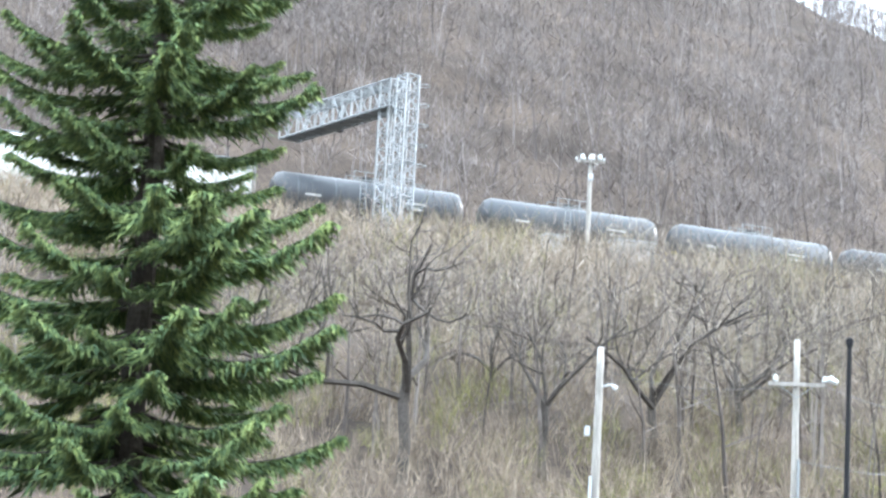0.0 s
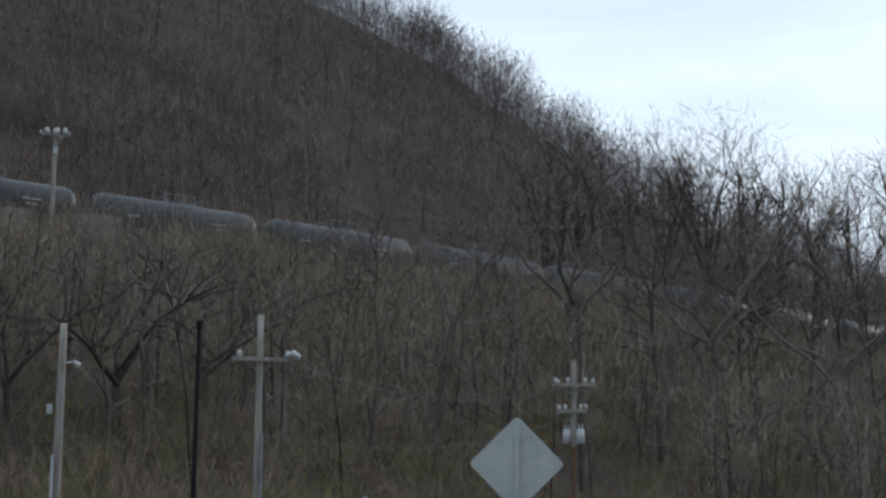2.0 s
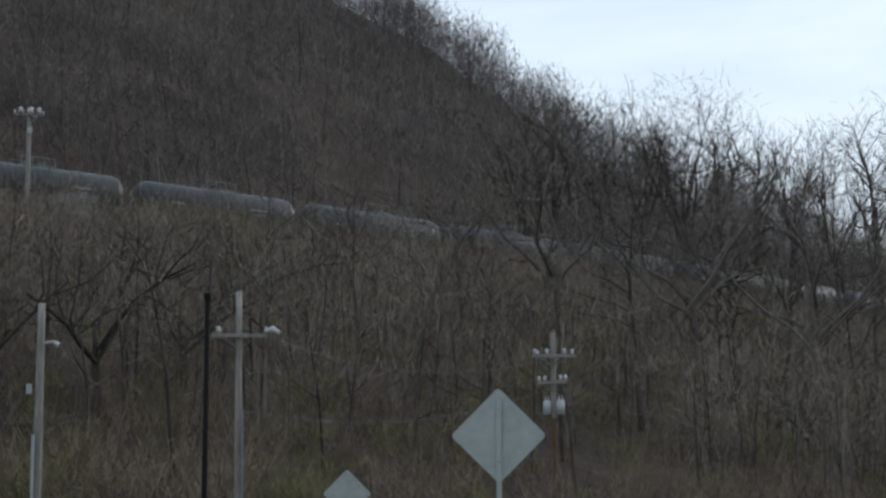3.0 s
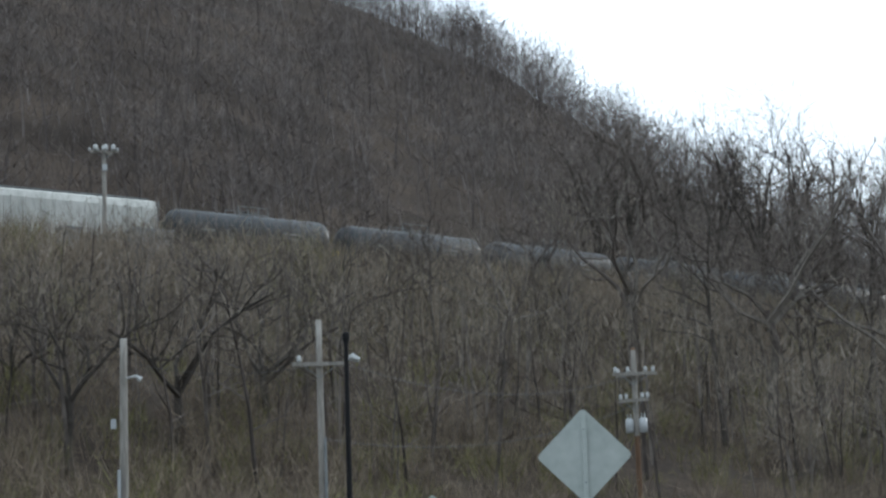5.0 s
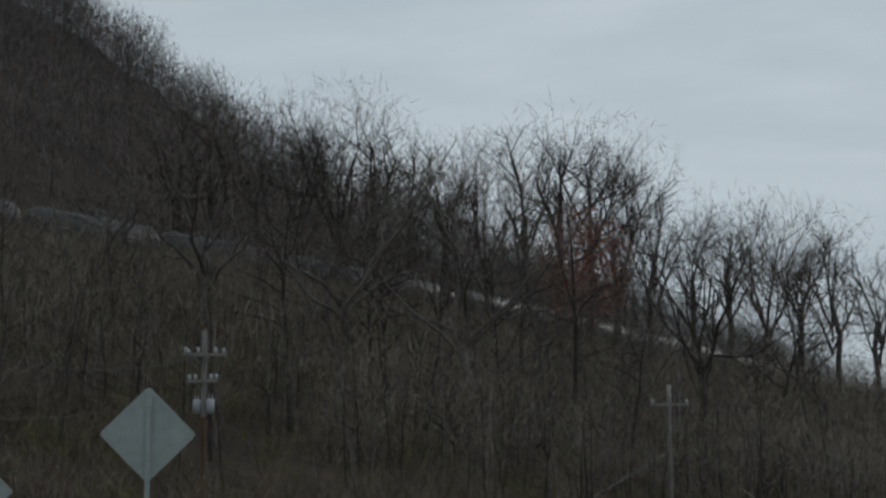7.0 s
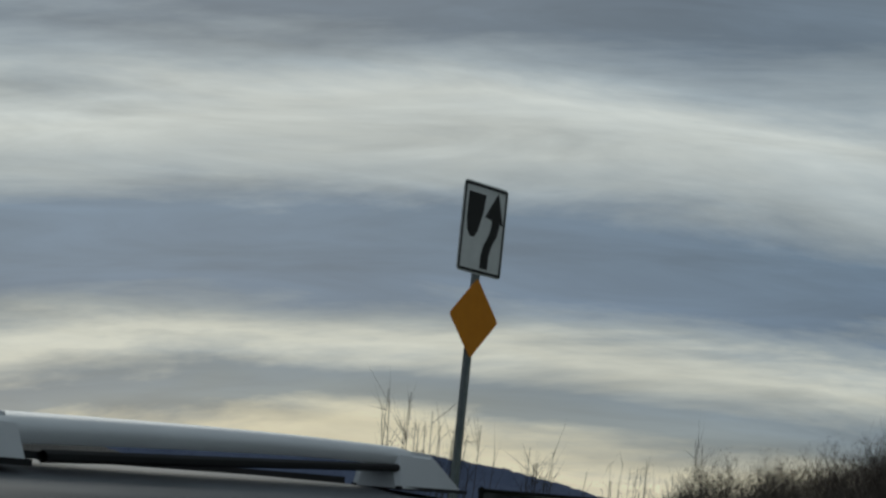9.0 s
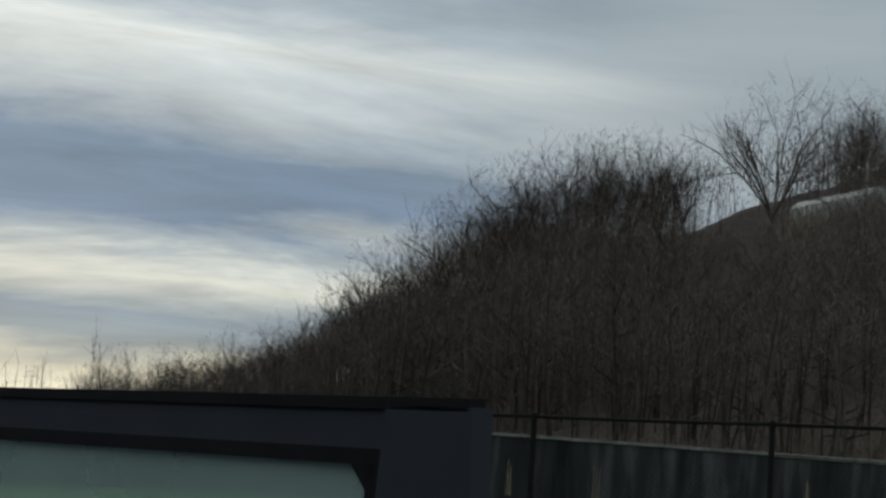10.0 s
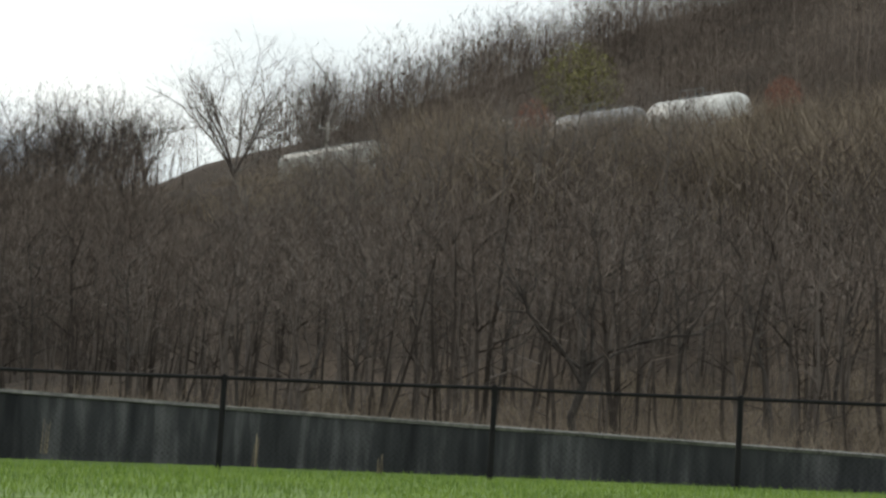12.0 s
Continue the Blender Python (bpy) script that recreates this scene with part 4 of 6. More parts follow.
# ---- fence, wall and lawn ----
def build_fence():
    spots = [(24.6, 6.1), (24.45, 3.45), (24.2, 0.8), (23.9, -2.1), (23.39, -4.91), (22.12, -7.92), (20.8, -10.5), (19.45, -13.1), (18.0, -15.7)]
    base_z = 1.06
    fence = stand("chain_link_fence", "low black-coated chain-link fence along the lawn", "fence", (OB.x, OB.y, base_z))
    pts = [Vector((x, y, -0.06 + 0.027 * (i - 4) * 2.6 + (0.045, 0.04, 0.01, 0.0)[min(max(i - 4, 0), 3)])) for i, (x, y) in enumerate(spots)]
    for p in pts:
        g = Geo()
        g.tube([p + Vector((0, 0, -0.25)), p + Vector((0, 0, 1.05)), p + Vector((0, 0, 1.09))], [0.036, 0.036, 0.02], 10, cap=True)
        post = part("post", g, FENCE_BLACK, fence)
        g = Geo()
        g.tube([p + Vector((0, 0, 1.0)), p + Vector((0, 0, 1.07))], [0.045, 0.045], 10, cap=True)
        part("rail_cap", g, FENCE_BLACK, post)
    for a, b in zip(pts, pts[1:]):
        g = Geo()
        m = a.lerp(b, 0.5) + Vector((0, 0, 1.035))
        g.tube([a + Vector((0, 0, 1.045)), m, b + Vector((0, 0, 1.045))], [0.023] * 3, 8)
        part("top_rail", g, FENCE_BLACK, fence)
        g = Geo()
        n, way = int((b - a).length / 0.075), (b - a)
        for i in range(-13, n + 13):
            for sgn in (-1, 1):
                x0, x1, z0, z1 = i * 0.075, i * 0.075 + sgn * 0.98, 0.04, 1.02
                length = way.length
                if x0 < 0 or x0 > length:
                    continue
                f0, f1 = x0 / length, min(max(x1 / length, 0), 1)
                zz = z0 + (z1 - z0) * abs((f1 - f0) * length) / 0.98
                g.sliver(a.lerp(b, f0) + Vector((0, 0, z0)), a.lerp(b, f1) + Vector((0, 0, zz)), 0.005, Vector((way.x, way.y, 0)).normalized())
        part("wire_mesh", g, FENCE_BLACK, fence, "black diamond wire mesh")
    # weathered wall just behind it
    wall = stand("retaining_wall", "weathered dark concrete wall with pale coping", "wall", (OB.x, OB.y, 0.2), kind="structure")
    back = [Vector((p.x, p.y, 0)) * 1.05 for p in pts]
    lengths = np.cumsum([0] + [(b - a).length for a, b in zip(back, back[1:])])
    for i, (a, b) in enumerate(zip(back, back[1:])):
        zs = [EYE - 0.2 + (0.145 - 0.0045 * lengths[k] - 0.009 * max(lengths[k] - 8.4, 0)) for k in (i, i + 1)]
        nrm = Vector((b.y - a.y, a.x - b.x, 0)).normalized() * -0.3
        if nrm.dot(a) < 0:
            nrm = -nrm
        cut = (b - a).normalized() * 0.008
        a2, b2 = a + cut, b - cut
        g = Geo()
        v = [a2, b2, b2 + nrm, a2 + nrm]
        tops = [v[0] + Vector((0, 0, zs[0])), v[1] + Vector((0, 0, zs[1])), v[2] + Vector((0, 0, zs[1])), v[3] + Vector((0, 0, zs[0]))]
        for k in range(4):
            g.fan([v[k], v[(k + 1) % 4], tops[(k + 1) % 4], tops[k]])
        g.fan(tops)
        part("wall_panel", g, CONCRETE, wall)
        g = Geo()
        g.tube([tops[0] + Vector((0, 0, 0.02)), tops[1] + Vector((0, 0, 0.02))], [0.03, 0.03], 4, cap=True)
        part("coping", g, COPING, wall, "pale worn coping edge")


build_fence()


def build_grass():
    rnd = random.Random(5)
    g = Geo()
    for i in range(26000):
        yaw = rnd.uniform(84, 121)
        d = 16.6 + 7.2 * rnd.random() ** 0.7
        p = polar(yaw, d) + OB
        z = 0.90 + 0.0095 * (yaw - 102) + 0.1 * (d - 16.6) / 8.2
        hgt = rnd.uniform(0.03, 0.085) * (1.25 if rnd.random() < 0.05 else 1)
        b = rnd.uniform(0, 6.28)
        side = Vector((math.cos(b), math.sin(b), 0))
        q = p + Vector((rnd.uniform(-0.03, 0.03), rnd.uniform(-0.03, 0.03), z + hgt))
        g.sliver(Vector((p.x, p.y, z - 0.02)), q, 0.014, side)
    tagged(part("lawn_grass", g, GRASS), "short bright green grass blades on the lawn", "grass", kind="stuff")
    # pale dead stalks at the fence foot
    g = Geo()
    for yaw, d, h in ((94.4, 24.0, 0.45), (102.9, 23.6, 0.42), (106.5, 23.5, 0.3), (96.9, 24.2, 0.5)):
        for k in range(4):
            p = polar(yaw + rnd.uniform(-0.1, 0.1), d, 1.05) + OB
            g.tube([p, p + Vector((rnd.uniform(-0.04, 0.04), rnd.uniform(-0.03, 0.03), h * rnd.uniform(0.6, 1)))], [0.008, 0.004], 4)
    tagged(part("dead_stalks", g, DRY), "pale dead weed stalks at the foot of the fence", "weeds", kind="stuff")


build_grass()


# ---- the silver car with an open door ----
def loft(geo, sections):
    n = len(sections[0])
    base = len(geo.v)
    for s in sections:
        geo.v += [Vector(p) for p in s]
    for i in range(len(sections) - 1):
        for k in range(n - 1):
            p = base + i * n + k
            geo.t += [(p, p + 1, p + n + 1), (p, p + n + 1, p + n)]


DOOR = []


def build_car():
    c = OB + Vector((-0.015, 0.125, 0))
    car = stand("silver_suv", "silver sport utility car with roof rails and one door open", "car", (c.x, c.y, 0.016), 2.0)
    car.matrix_basis = pose(c.x, c.y - 0.043, 0.035, -1.5, -0.65, 2.0)
    y0, y1 = 0.40, 1.98
    roof_z = 1.622

    def roof_row(s, drop, tuck):
        w = y1 - y0
        prof = [(0.0, -0.16), (0.012, -0.075), (0.045, -0.022), (0.10, -0.004), (0.25, 0.0), (0.5, 0.0), (0.62, -0.008), (0.75, -0.020), (0.90, -0.032), (0.955, -0.046), (0.988, -0.075), (1.0, -0.16)]
        return [(s, y0 + tuck + f * (w - 2 * tuck), roof_z + z - drop) for f, z in prof]

    g = Geo()
    loft(g, [roof_row(s, d, t) for s, d, t in ((-1.6, 0.10, 0.03), (-1.2, 0.035, 0.01), (-0.6, 0.012, 0.0), (0.0, 0.004, 0.0), (0.8, 0.0, 0.0), (1.6, 0.0, 0.0), (2.2, 0.0, 0.0), (2.55, 0.008, 0.0), (2.75, 0.03, 0.01), (2.9, 0.075, 0.03))])
    part("roof_panel", g, CAR_SILVER, car, "smooth silver roof", True)
    g = Geo()
    g.box(0.2, 0.82, roof_z - 0.004, 1.9, 1.17, roof_z + 0.004)
    part("sunroof_glass", g, DARK_GLASS, car, "dark sunroof glass")
    for y in (0.70, 1.22):
        g = Geo()
        g.box(-1.1, y - 0.006, roof_z - 0.006, 2.6, y + 0.006, roof_z + 0.005)
        part("roof_seam", g, RUBBER, car)

    def roof_rail(y, s0, s1, material, label, z_off=0.0, rise=0.0, sag=0.008, slim=1.0):
        zr = roof_z + 0.014 + z_off
        g = Geo()
        n = 14
        prof = [(-0.018, 0.0), (-0.022, 0.010), (-0.018, 0.021), (0.0, 0.026), (0.016, 0.021), (0.022, 0.010), (0.018, 0.0), (-0.018, 0.0)]
        prof = [(py, 0.026 - (0.026 - pz) * slim) for py, pz in prof]
        rows = []
        for i in range(n + 1):
            f = i / n
            s = s0 + 0.12 + (s1 - s0 - 0.24) * f
            rows.append([(s, y + py, zr + pz + 0.003 * math.sin(f * math.pi) + 0.004 * f - sag * (1 - f) + rise * f * (1.5 - 0.5 * f)) for py, pz in prof])
        loft(g, rows)
        rail = part("roof_rail", g, material, car, label, True)
        # black tube added to draw the shade line beneath the rail
        g = Geo()
        g.tube([Vector((s0 + 0.2, y - 0.021, zr - 0.001 - sag)), Vector((s1 - 0.14, y - 0.021, zr + 0.006 + rise))], [0.0045, 0.0045], 6)
        part("shadow_strip", g, RUBBER, rail)
        for a, b, taper in ((s0 + 0.005, s0 + 0.168, 1), (s1 - 0.20, s1 + 0.16, -1)):
            g = Geo()
            up = zr + (0.014 if taper > 0 else 0.026 + rise)
            lowz = roof_z - 0.004
            ta, tb = (a + 0.027, b - 0.012) if taper > 0 else (a, b - 0.17)
            bot = [(a, y - 0.030), (b, y - 0.028), (b, y + 0.030), (a, y + 0.030)]
            top = [(ta, y - 0.022), (tb, y - 0.022), (tb, y + 0.02), (ta, y + 0.02)]
            bm = bmesh.new()
            vb = [bm.verts.new((s, yy, lowz)) for s, yy in bot]
            vt = [bm.verts.new((s, yy, up)) for s, yy in top]
            bm.faces.new(vt)
            for k in range(4):
                bm.faces.new((vb[k], vb[(k + 1) % 4], vt[(k + 1) % 4], vt[k]))
            bmesh.ops.recalc_face_normals(bm, faces=bm.faces)
            bmesh.ops.bevel(bm, geom=[e for e in bm.edges if not e.is_boundary], offset=0.007, segments=3, affect="EDGES")
            me = bpy.data.meshes.new("rail_foot")
            bm.to_mesh(me)
            bm.free()
            me.materials.append(material)
            for pgn in me.polygons:
                pgn.use_smooth = pgn.area < 0.0004
            part("rail_foot", me, material, rail)
            gg = Geo()
            gg.box(a + 0.001, y - 0.0295, roof_z - 0.006, b - 0.001, y + 0.0295, roof_z - 0.0015)
            part("gasket", gg, RUBBER, rail)

    roof_rail(0.55, 1.06, 2.42, RAIL_SILVER, "satin silver roof rail", sag=0.012, slim=0.8)
    at = polar(10.75, 1.3) - c
    s, y = at.x * math.cos(radians(2)) + at.y * math.sin(radians(2)), at.y * math.cos(radians(2)) - at.x * math.sin(radians(2))
    tip = EYE + 1.3 * math.tan(radians(7.05))
    s = s + 0.0225
    g = Geo()
    g.tube([Vector((s - 0.004, y, roof_z)), Vector((s, y, tip - 0.004))], [0.0022, 0.0015], 8)
    g.tube([Vector((s, y, tip - 0.006)), Vector((s, y, tip - 0.003)), Vector((s, y, tip)), Vector((s, y, tip + 0.001))], [0.0016, 0.0026, 0.0026, 0.0012], 8, cap=True)
    g.tube([Vector((s - 0.004, y, roof_z - 0.004)), Vector((s - 0.004, y, roof_z + 0.012)), Vector((s - 0.004, y, roof_z + 0.02))], [0.022, 0.018, 0.004], 12, cap=True)
    part("antenna", g, RUBBER, car, "thin black whip antenna with a small rounded tip")
    # far rail: its backlit shade is put into the colour by a black material
    roof_rail(1.42, 1.15, 2.8, RUBBER, "far roof rail coloured dark as if backlit", -0.036, 0.050, 0.0, 0.55)
    # lower body
    g = Geo()
    side = [(-1.95, 0.35), (-1.98, 0.95), (-1.75, 1.02), (3.35, 1.02), (4.1, 0.92), (4.2, 0.6), (4.15, 0.35)]
    g.slab(side, y1 - y0 + 0.12)
    g.v = [v + Vector((0, y0 - 0.06, 0)) for v in g.v]
    part("lower_body", g, CAR_SILVER, car, "silver painted lower body")
    g = Geo()
    loft(g, [[(2.88, y0 + 0.05, roof_z - 0.09), (2.88, y1 - 0.05, roof_z - 0.09)], [(3.5, y0 - 0.02, 1.03), (3.5, y1 + 0.02, 1.03)]])
    part("windscreen", g, DARK_GLASS, car)
    g = Geo()
    loft(g, [[(-1.58, y0 + 0.05, roof_z - 0.12), (-1.58, y1 - 0.05, roof_z - 0.12)], [(-1.9, y0, 1.0), (-1.9, y1, 1.0)]])
    part("rear_window", g, DARK_GLASS, car)
    for y in (y0 + 0.005, y1 - 0.005):
        g = Geo()
        g.slab([(-1.75, 1.02), (3.3, 1.02), (2.75, 1.47), (-1.5, 1.47)], 0.004)
        g.v = [v + Vector((0, y, 0)) for v in g.v]
        part("side_window", g, DARK_GLASS, car)
        g = Geo()
        g.tube([Vector((-1.5, y, 1.475)), Vector((2.6, y, 1.49)), Vector((3.3, y, 1.03))], [0.014] * 3, 6)
        part("window_seal", g, RUBBER, car)
    for s in (-1.2, 3.3):
        for y in (y0 - 0.02, y1 - 0.2):
            g = Geo()
            g.tube([Vector((s, y + f, 0.34)) for f in (0, 0.02, 0.2, 0.22)], [0.3, 0.34, 0.34, 0.3], 24, cap=True)
            wheel = part("wheel", g, RUBBER, car, "black tyre", True)
            g = Geo()
            cylinder(g, Vector((s, y - 0.01, 0.34)), Vector((s, y + 0.23, 0.34)), 0.22, 18)
            part("rim", g, STEEL_GREY, wheel)
    # open front door
    hinge, corner = Vector((1.93, 0.53, 0)), Vector((0.91, -0.18, 0))
    way = corner - hinge
    door = new("open_door")
    door.parent = car
    length = way.length - 0.011
    door.matrix_basis = Matrix.Translation(hinge) @ Matrix.Rotation(math.atan2(way.y, way.x), 4, "Z")
    tagged(door, "open door with dark grey window frame")
    DOOR.append((door, hinge, math.degrees(math.atan2(way.y, way.x))))
    top = 1.6245
    g = Geo()
    g.slab([(0, 0.3), (length, 0.3), (length, 1.0), (0, 1.0)], 0.03)
    part("door_panel", g, CAR_GREY, door, "dark grey inner trim panel")
    g = Geo()
    g.slab([(length - 0.150, 1.0), (length, 1.0), (length, top - 0.004), (length - 0.064, top - 0.004)], 0.012)
    g.v = [v + Vector((0, 0.004, 0)) for v in g.v]
    part("rear_frame", g, CAR_GREY, door)
    g = Geo()
    g.box(0, 0.006, top - 0.025, length - 0.066, 0.0155, top - 0.006)
    part("top_frame", g, CAR_GREY, door)
    g = Geo()
    g.box(0, 0.004, top - 0.006, length - 0.003, 0.014, top)
    part("weather_strip", g, RUBBER, door)
    g = Geo()
    g.slab([(0, top - 0.033), (length - 0.076, top - 0.033), (length - 0.068, top - 0.025), (0, top - 0.025)], 0.012)
    g.slab([(length - 0.160, 1.0), (length - 0.150, 1.0), (length - 0.068, top - 0.025), (length - 0.078, top - 0.033)], 0.012)
    g.slab([(length - 0.092, top - 0.033), (length - 0.079, top - 0.046), (length - 0.072, top - 0.033)], 0.012)
    g.v = [v + Vector((0, 0.005, 0)) for v in g.v]
    part("glass_channel", g, RUBBER, door)
    g = Geo()
    g.box(0.02, 0.009, 1.0, length - 0.072, 0.012, top - 0.027)
    pane = part("window_glass", g, CAR_GLASS, door, "greenish tinted glass")
    pane.visible_shadow = False


build_car()


# ---- spruce ----
def bough(seed, length):
    """A drooping spruce limb with hanging needle sprays."""
    rnd = random.Random(seed)
    g = Geo()
    n = 9
    spine = []
    for i in range(n + 1):
        f = i / n
        spine.append(Vector((length * f, rnd.uniform(-0.03, 0.03) * length * f, -0.20 * length * math.sin(f * 2.2) + 0.12 * length * f * f)))
    wood = Geo()
    wood.tube(spine, [0.045 * (1 - 0.85 * i / n) for i in range(n + 1)], 5)
    for k in range(int(125 * length)):
        f = 0.10 + 0.90 * rnd.random() ** 0.75
        i = min(int(f * n), n - 1)
        p = spine[i].lerp(spine[i + 1], f * n - i)
        sgn = rnd.choice((-1, 1))
        out = (0.15 + 0.21 * length * (1.06 - f)) * rnd.uniform(0.4, 1.15)
        tip = p + Vector((out * rnd.uniform(0.35, 0.95), sgn * out * rnd.uniform(0.45, 1), -out * rnd.uniform(0.05, 0.55)))
        for m in range(5):
            a = p.lerp(tip, m / 5)
            b = p.lerp(tip, min((m + 1.7) / 5, 1.1)) + Vector((rnd.uniform(-0.05, 0.07), rnd.uniform(-0.07, 0.07), rnd.uniform(-0.15, 0.02)))
            g.sliver(a, b, rnd.uniform(0.038, 0.070), Vector((rnd.uniform(-1, 1), rnd.uniform(-1, 1), rnd.uniform(-0.5, 0.5))).normalized())
    return wood, g


def build_spruce():
    rnd = random.Random(11)
    p = polar(-8.75, 36.0)
    root = stand("spruce_tree", "tall dark green spruce with drooping layered boughs", "conifer tree", (p.x, p.y, ground_z(p.x, p.y) - 0.2))
    h = 27.0
    g = Geo()
    g.tube([Vector((0.03 * math.sin(z), 0.03 * math.cos(z * 1.3), z)) for z in np.linspace(0, h, 14)], list(np.linspace(0.30, 0.02, 14)), 9)
    part("trunk", g, BARK_DARK, root)
    kinds = []
    for k in range(5):
        wood, green = bough(40 + k, 3.0)
        kinds.append((mesh_of("bough", *wood.arrays(), BARK_DARK), mesh_of("needle_sprays", *green.arrays(), NEEDLE)))
    z, turn = 1.1, 0.0
    while z < min(h - 0.4, 14.6):
        f = (z - 1.1) / (h - 1.1)
        reach = 4.3 * (1 - f) ** 0.8 + 0.15
        for k in range(8):
            turn += 360 / 8 + rnd.uniform(-16, 16)
            m = rnd.choice(kinds)
            size = reach * rnd.uniform(0.55, 1.12) / 3.0
            zz = z + rnd.uniform(-0.25, 0.25)
            b = part("bough", m[0], BARK_DARK, root)
            b.matrix_basis = pose(0, 0, zz, 0, -rnd.uniform(-7, 9) - 14 * f, turn) @ Matrix.Diagonal((size, size * rnd.uniform(0.9, 1.2), size, 1))
            s = part("needle_sprays", m[1], NEEDLE, b)
        z += 0.60 - 0.1 * f
        turn += 23


build_spruce()


# ---- bare trees ----
def rand_unit(rnd, up=0.0):
    a, z = rnd.uniform(0, 2 * math.pi), rnd.uniform(-1, 1)
    r = math.sqrt(1 - z * z)
    return Vector((r * math.cos(a), r * math.sin(a), z + up)).normalized()


def limb(geo, twigs, rnd, start, way, length, radius, depth, bend, lift, twig_count, sides=4, wiggle=1.0, kids=(3, 5), twig_length=(0.25, 0.6)):
    """A tapering branch that wanders, forks and ends in twigs."""
    n = 4 if depth > 1 else 3
    path, p, d = [start], start.copy(), way.normalized()
    for i in range(n):
        d = (d + rand_unit(rnd) * bend * wiggle + Vector((0, 0, lift))).normalized()
        p = p + d * (length / n)
        path.append(p)
    geo.tube(path, [radius * (1 - 0.62 * i / n) for i in range(n + 1)], sides)
    if depth > 0:
        for k in range(rnd.randint(*kids)):
            f = rnd.uniform(0.3, 1.0)
            i = min(int(f * n), n - 1)
            q = path[i].lerp(path[i + 1], f * n - i)
            out = (path[i + 1] - path[i]).normalized()
            child = (out * rnd.uniform(0.5, 1.0) + rand_unit(rnd, 0.25) * 0.8).normalized()
            limb(geo, twigs, rnd, q, child, length * rnd.uniform(0.4, 0.68), radius * (0.55 if depth > 1 else 0.45) * (1 - 0.3 * f), depth - 1, bend, lift, twig_count, max(3, sides - 1), wiggle, kids)
    if depth <= 1:
        for k in range(twig_count):
            f = rnd.random()
            i = min(int(f * n), n - 1)
            q = path[i].lerp(path[i + 1], f * n - i)
            out = ((path[i + 1] - path[i]).normalized() * 0.7 + rand_unit(rnd, 0.35)).normalized()
            w = rand_unit(rnd)
            tl = length * rnd.uniform(*twig_length)
            tip = q + out * tl
            twigs.sliver(q, tip, max(radius * 0.5, 0.013), w)


def tall_tree(seed, h, spread=0.30, first=0.45, limbs=11, twig_count=7, depth=2, radius=0.0125, kids=(3, 4)):
    """A woodland tree: straight bole, upswept limbs high up."""
    rnd = random.Random(seed)
    bole, twigs = Geo(), Geo()
    n = 7
    pts = [Vector((0, 0, 0))]
    d = Vector((rnd.uniform(-0.05, 0.05), rnd.uniform(-0.05, 0.05), 1))
    for i in range(n):
        d = (d + Vector((rnd.uniform(-0.13, 0.13), rnd.uniform(-0.13, 0.13), 0.06))).normalized()
        pts.append(pts[-1] + d * h * 0.86 / n)
    r = h * radius
    bole.tube(pts, [r * (1.25 if i == 0 else 1 - 0.8 * i / n) for i in range(n + 1)], 6)
    for k in range(limbs):
        f = first + (1 - first) * (k + rnd.random()) / limbs
        i = min(int(f * n), n - 1)
        q = pts[i].lerp(pts[i + 1], f * n - i)
        a = rnd.uniform(0, 2 * math.pi)
        way = Vector((math.cos(a), math.sin(a), rnd.uniform(0.25, 1.2)))
        limb(bole, twigs, rnd, q, way, h * spread * rnd.uniform(0.65, 1.1) * (1.12 - 0.45 * f), r * 0.42 * (1.1 - 0.6 * f), depth, 0.36, 0.09, twig_count, 4, 1.0, kids)
    return bole, twigs


def open_tree(seed, h, depth=3, twig_count=6):
    """A gnarled open-grown tree that forks low."""
    rnd = random.Random(seed)
    bole, twigs = Geo(), Geo()
    pts = [Vector((0, 0, 0)), Vector((0.1, 0, h * 0.12)), Vector((-0.05, 0.05, h * 0.24)), Vector((0.05, 0, h * 0.33))]
    r = h * 0.0165
    bole.tube(pts, [r * 1.3, r * 1.05, r, r * 0.95], 8)
    for k in range(4):
        a = k * 1.571 + rnd.uniform(-0.5, 0.5)
        way = Vector((math.cos(a), math.sin(a), rnd.uniform(0.7, 1.7)))
        limb(bole, twigs, rnd, pts[-1] - Vector((0, 0, rnd.uniform(0, h * 0.1))), way, h * rnd.uniform(0.48, 0.62), r * 0.72, depth, 0.42, 0.10, twig_count, 5, 1.3, (3, 4))
    return bole, twigs


def fan_tree(seed, h, fork=0.32, leaders=8, spread=0.55, depth=2, twig_count=12):
    """A tree that splits into many rising leaders under a rounded crown."""
    rnd = random.Random(seed)
    bole, twigs = Geo(), Geo()
    r = h * 0.0135
    pts = [Vector((0, 0, 0))]
    for i in range(4):
        pts.append(Vector((rnd.uniform(-0.012, 0.012) * h * (i + 1) / 2, rnd.uniform(-0.012, 0.012) * h * (i + 1) / 2, fork * h * (i + 1) / 4)))
    bole.tube(pts, [r * 1.35, r * 1.08, r, r * 0.95, r * 0.9], 7)
    for k in range(leaders):
        a = k * 2.4 + rnd.uniform(-0.35, 0.35)
        tilt = spread * math.sqrt((k + 0.4) / leaders) * rnd.uniform(0.85, 1.12)
        way = Vector((math.cos(a) * math.sin(tilt), math.sin(a) * math.sin(tilt), math.cos(tilt)))
        start = pts[-1] - Vector((0, 0, rnd.uniform(0, 0.14) * h * fork / 0.32))
        limb(bole, twigs, rnd, start, way, h * (1 - fork) * rnd.uniform(0.56, 0.66), r * rnd.uniform(0.42, 0.6), depth, 0.17, 0.03, twig_count, 5, 1.0, (4, 6), (0.3, 0.6))
    return bole, twigs


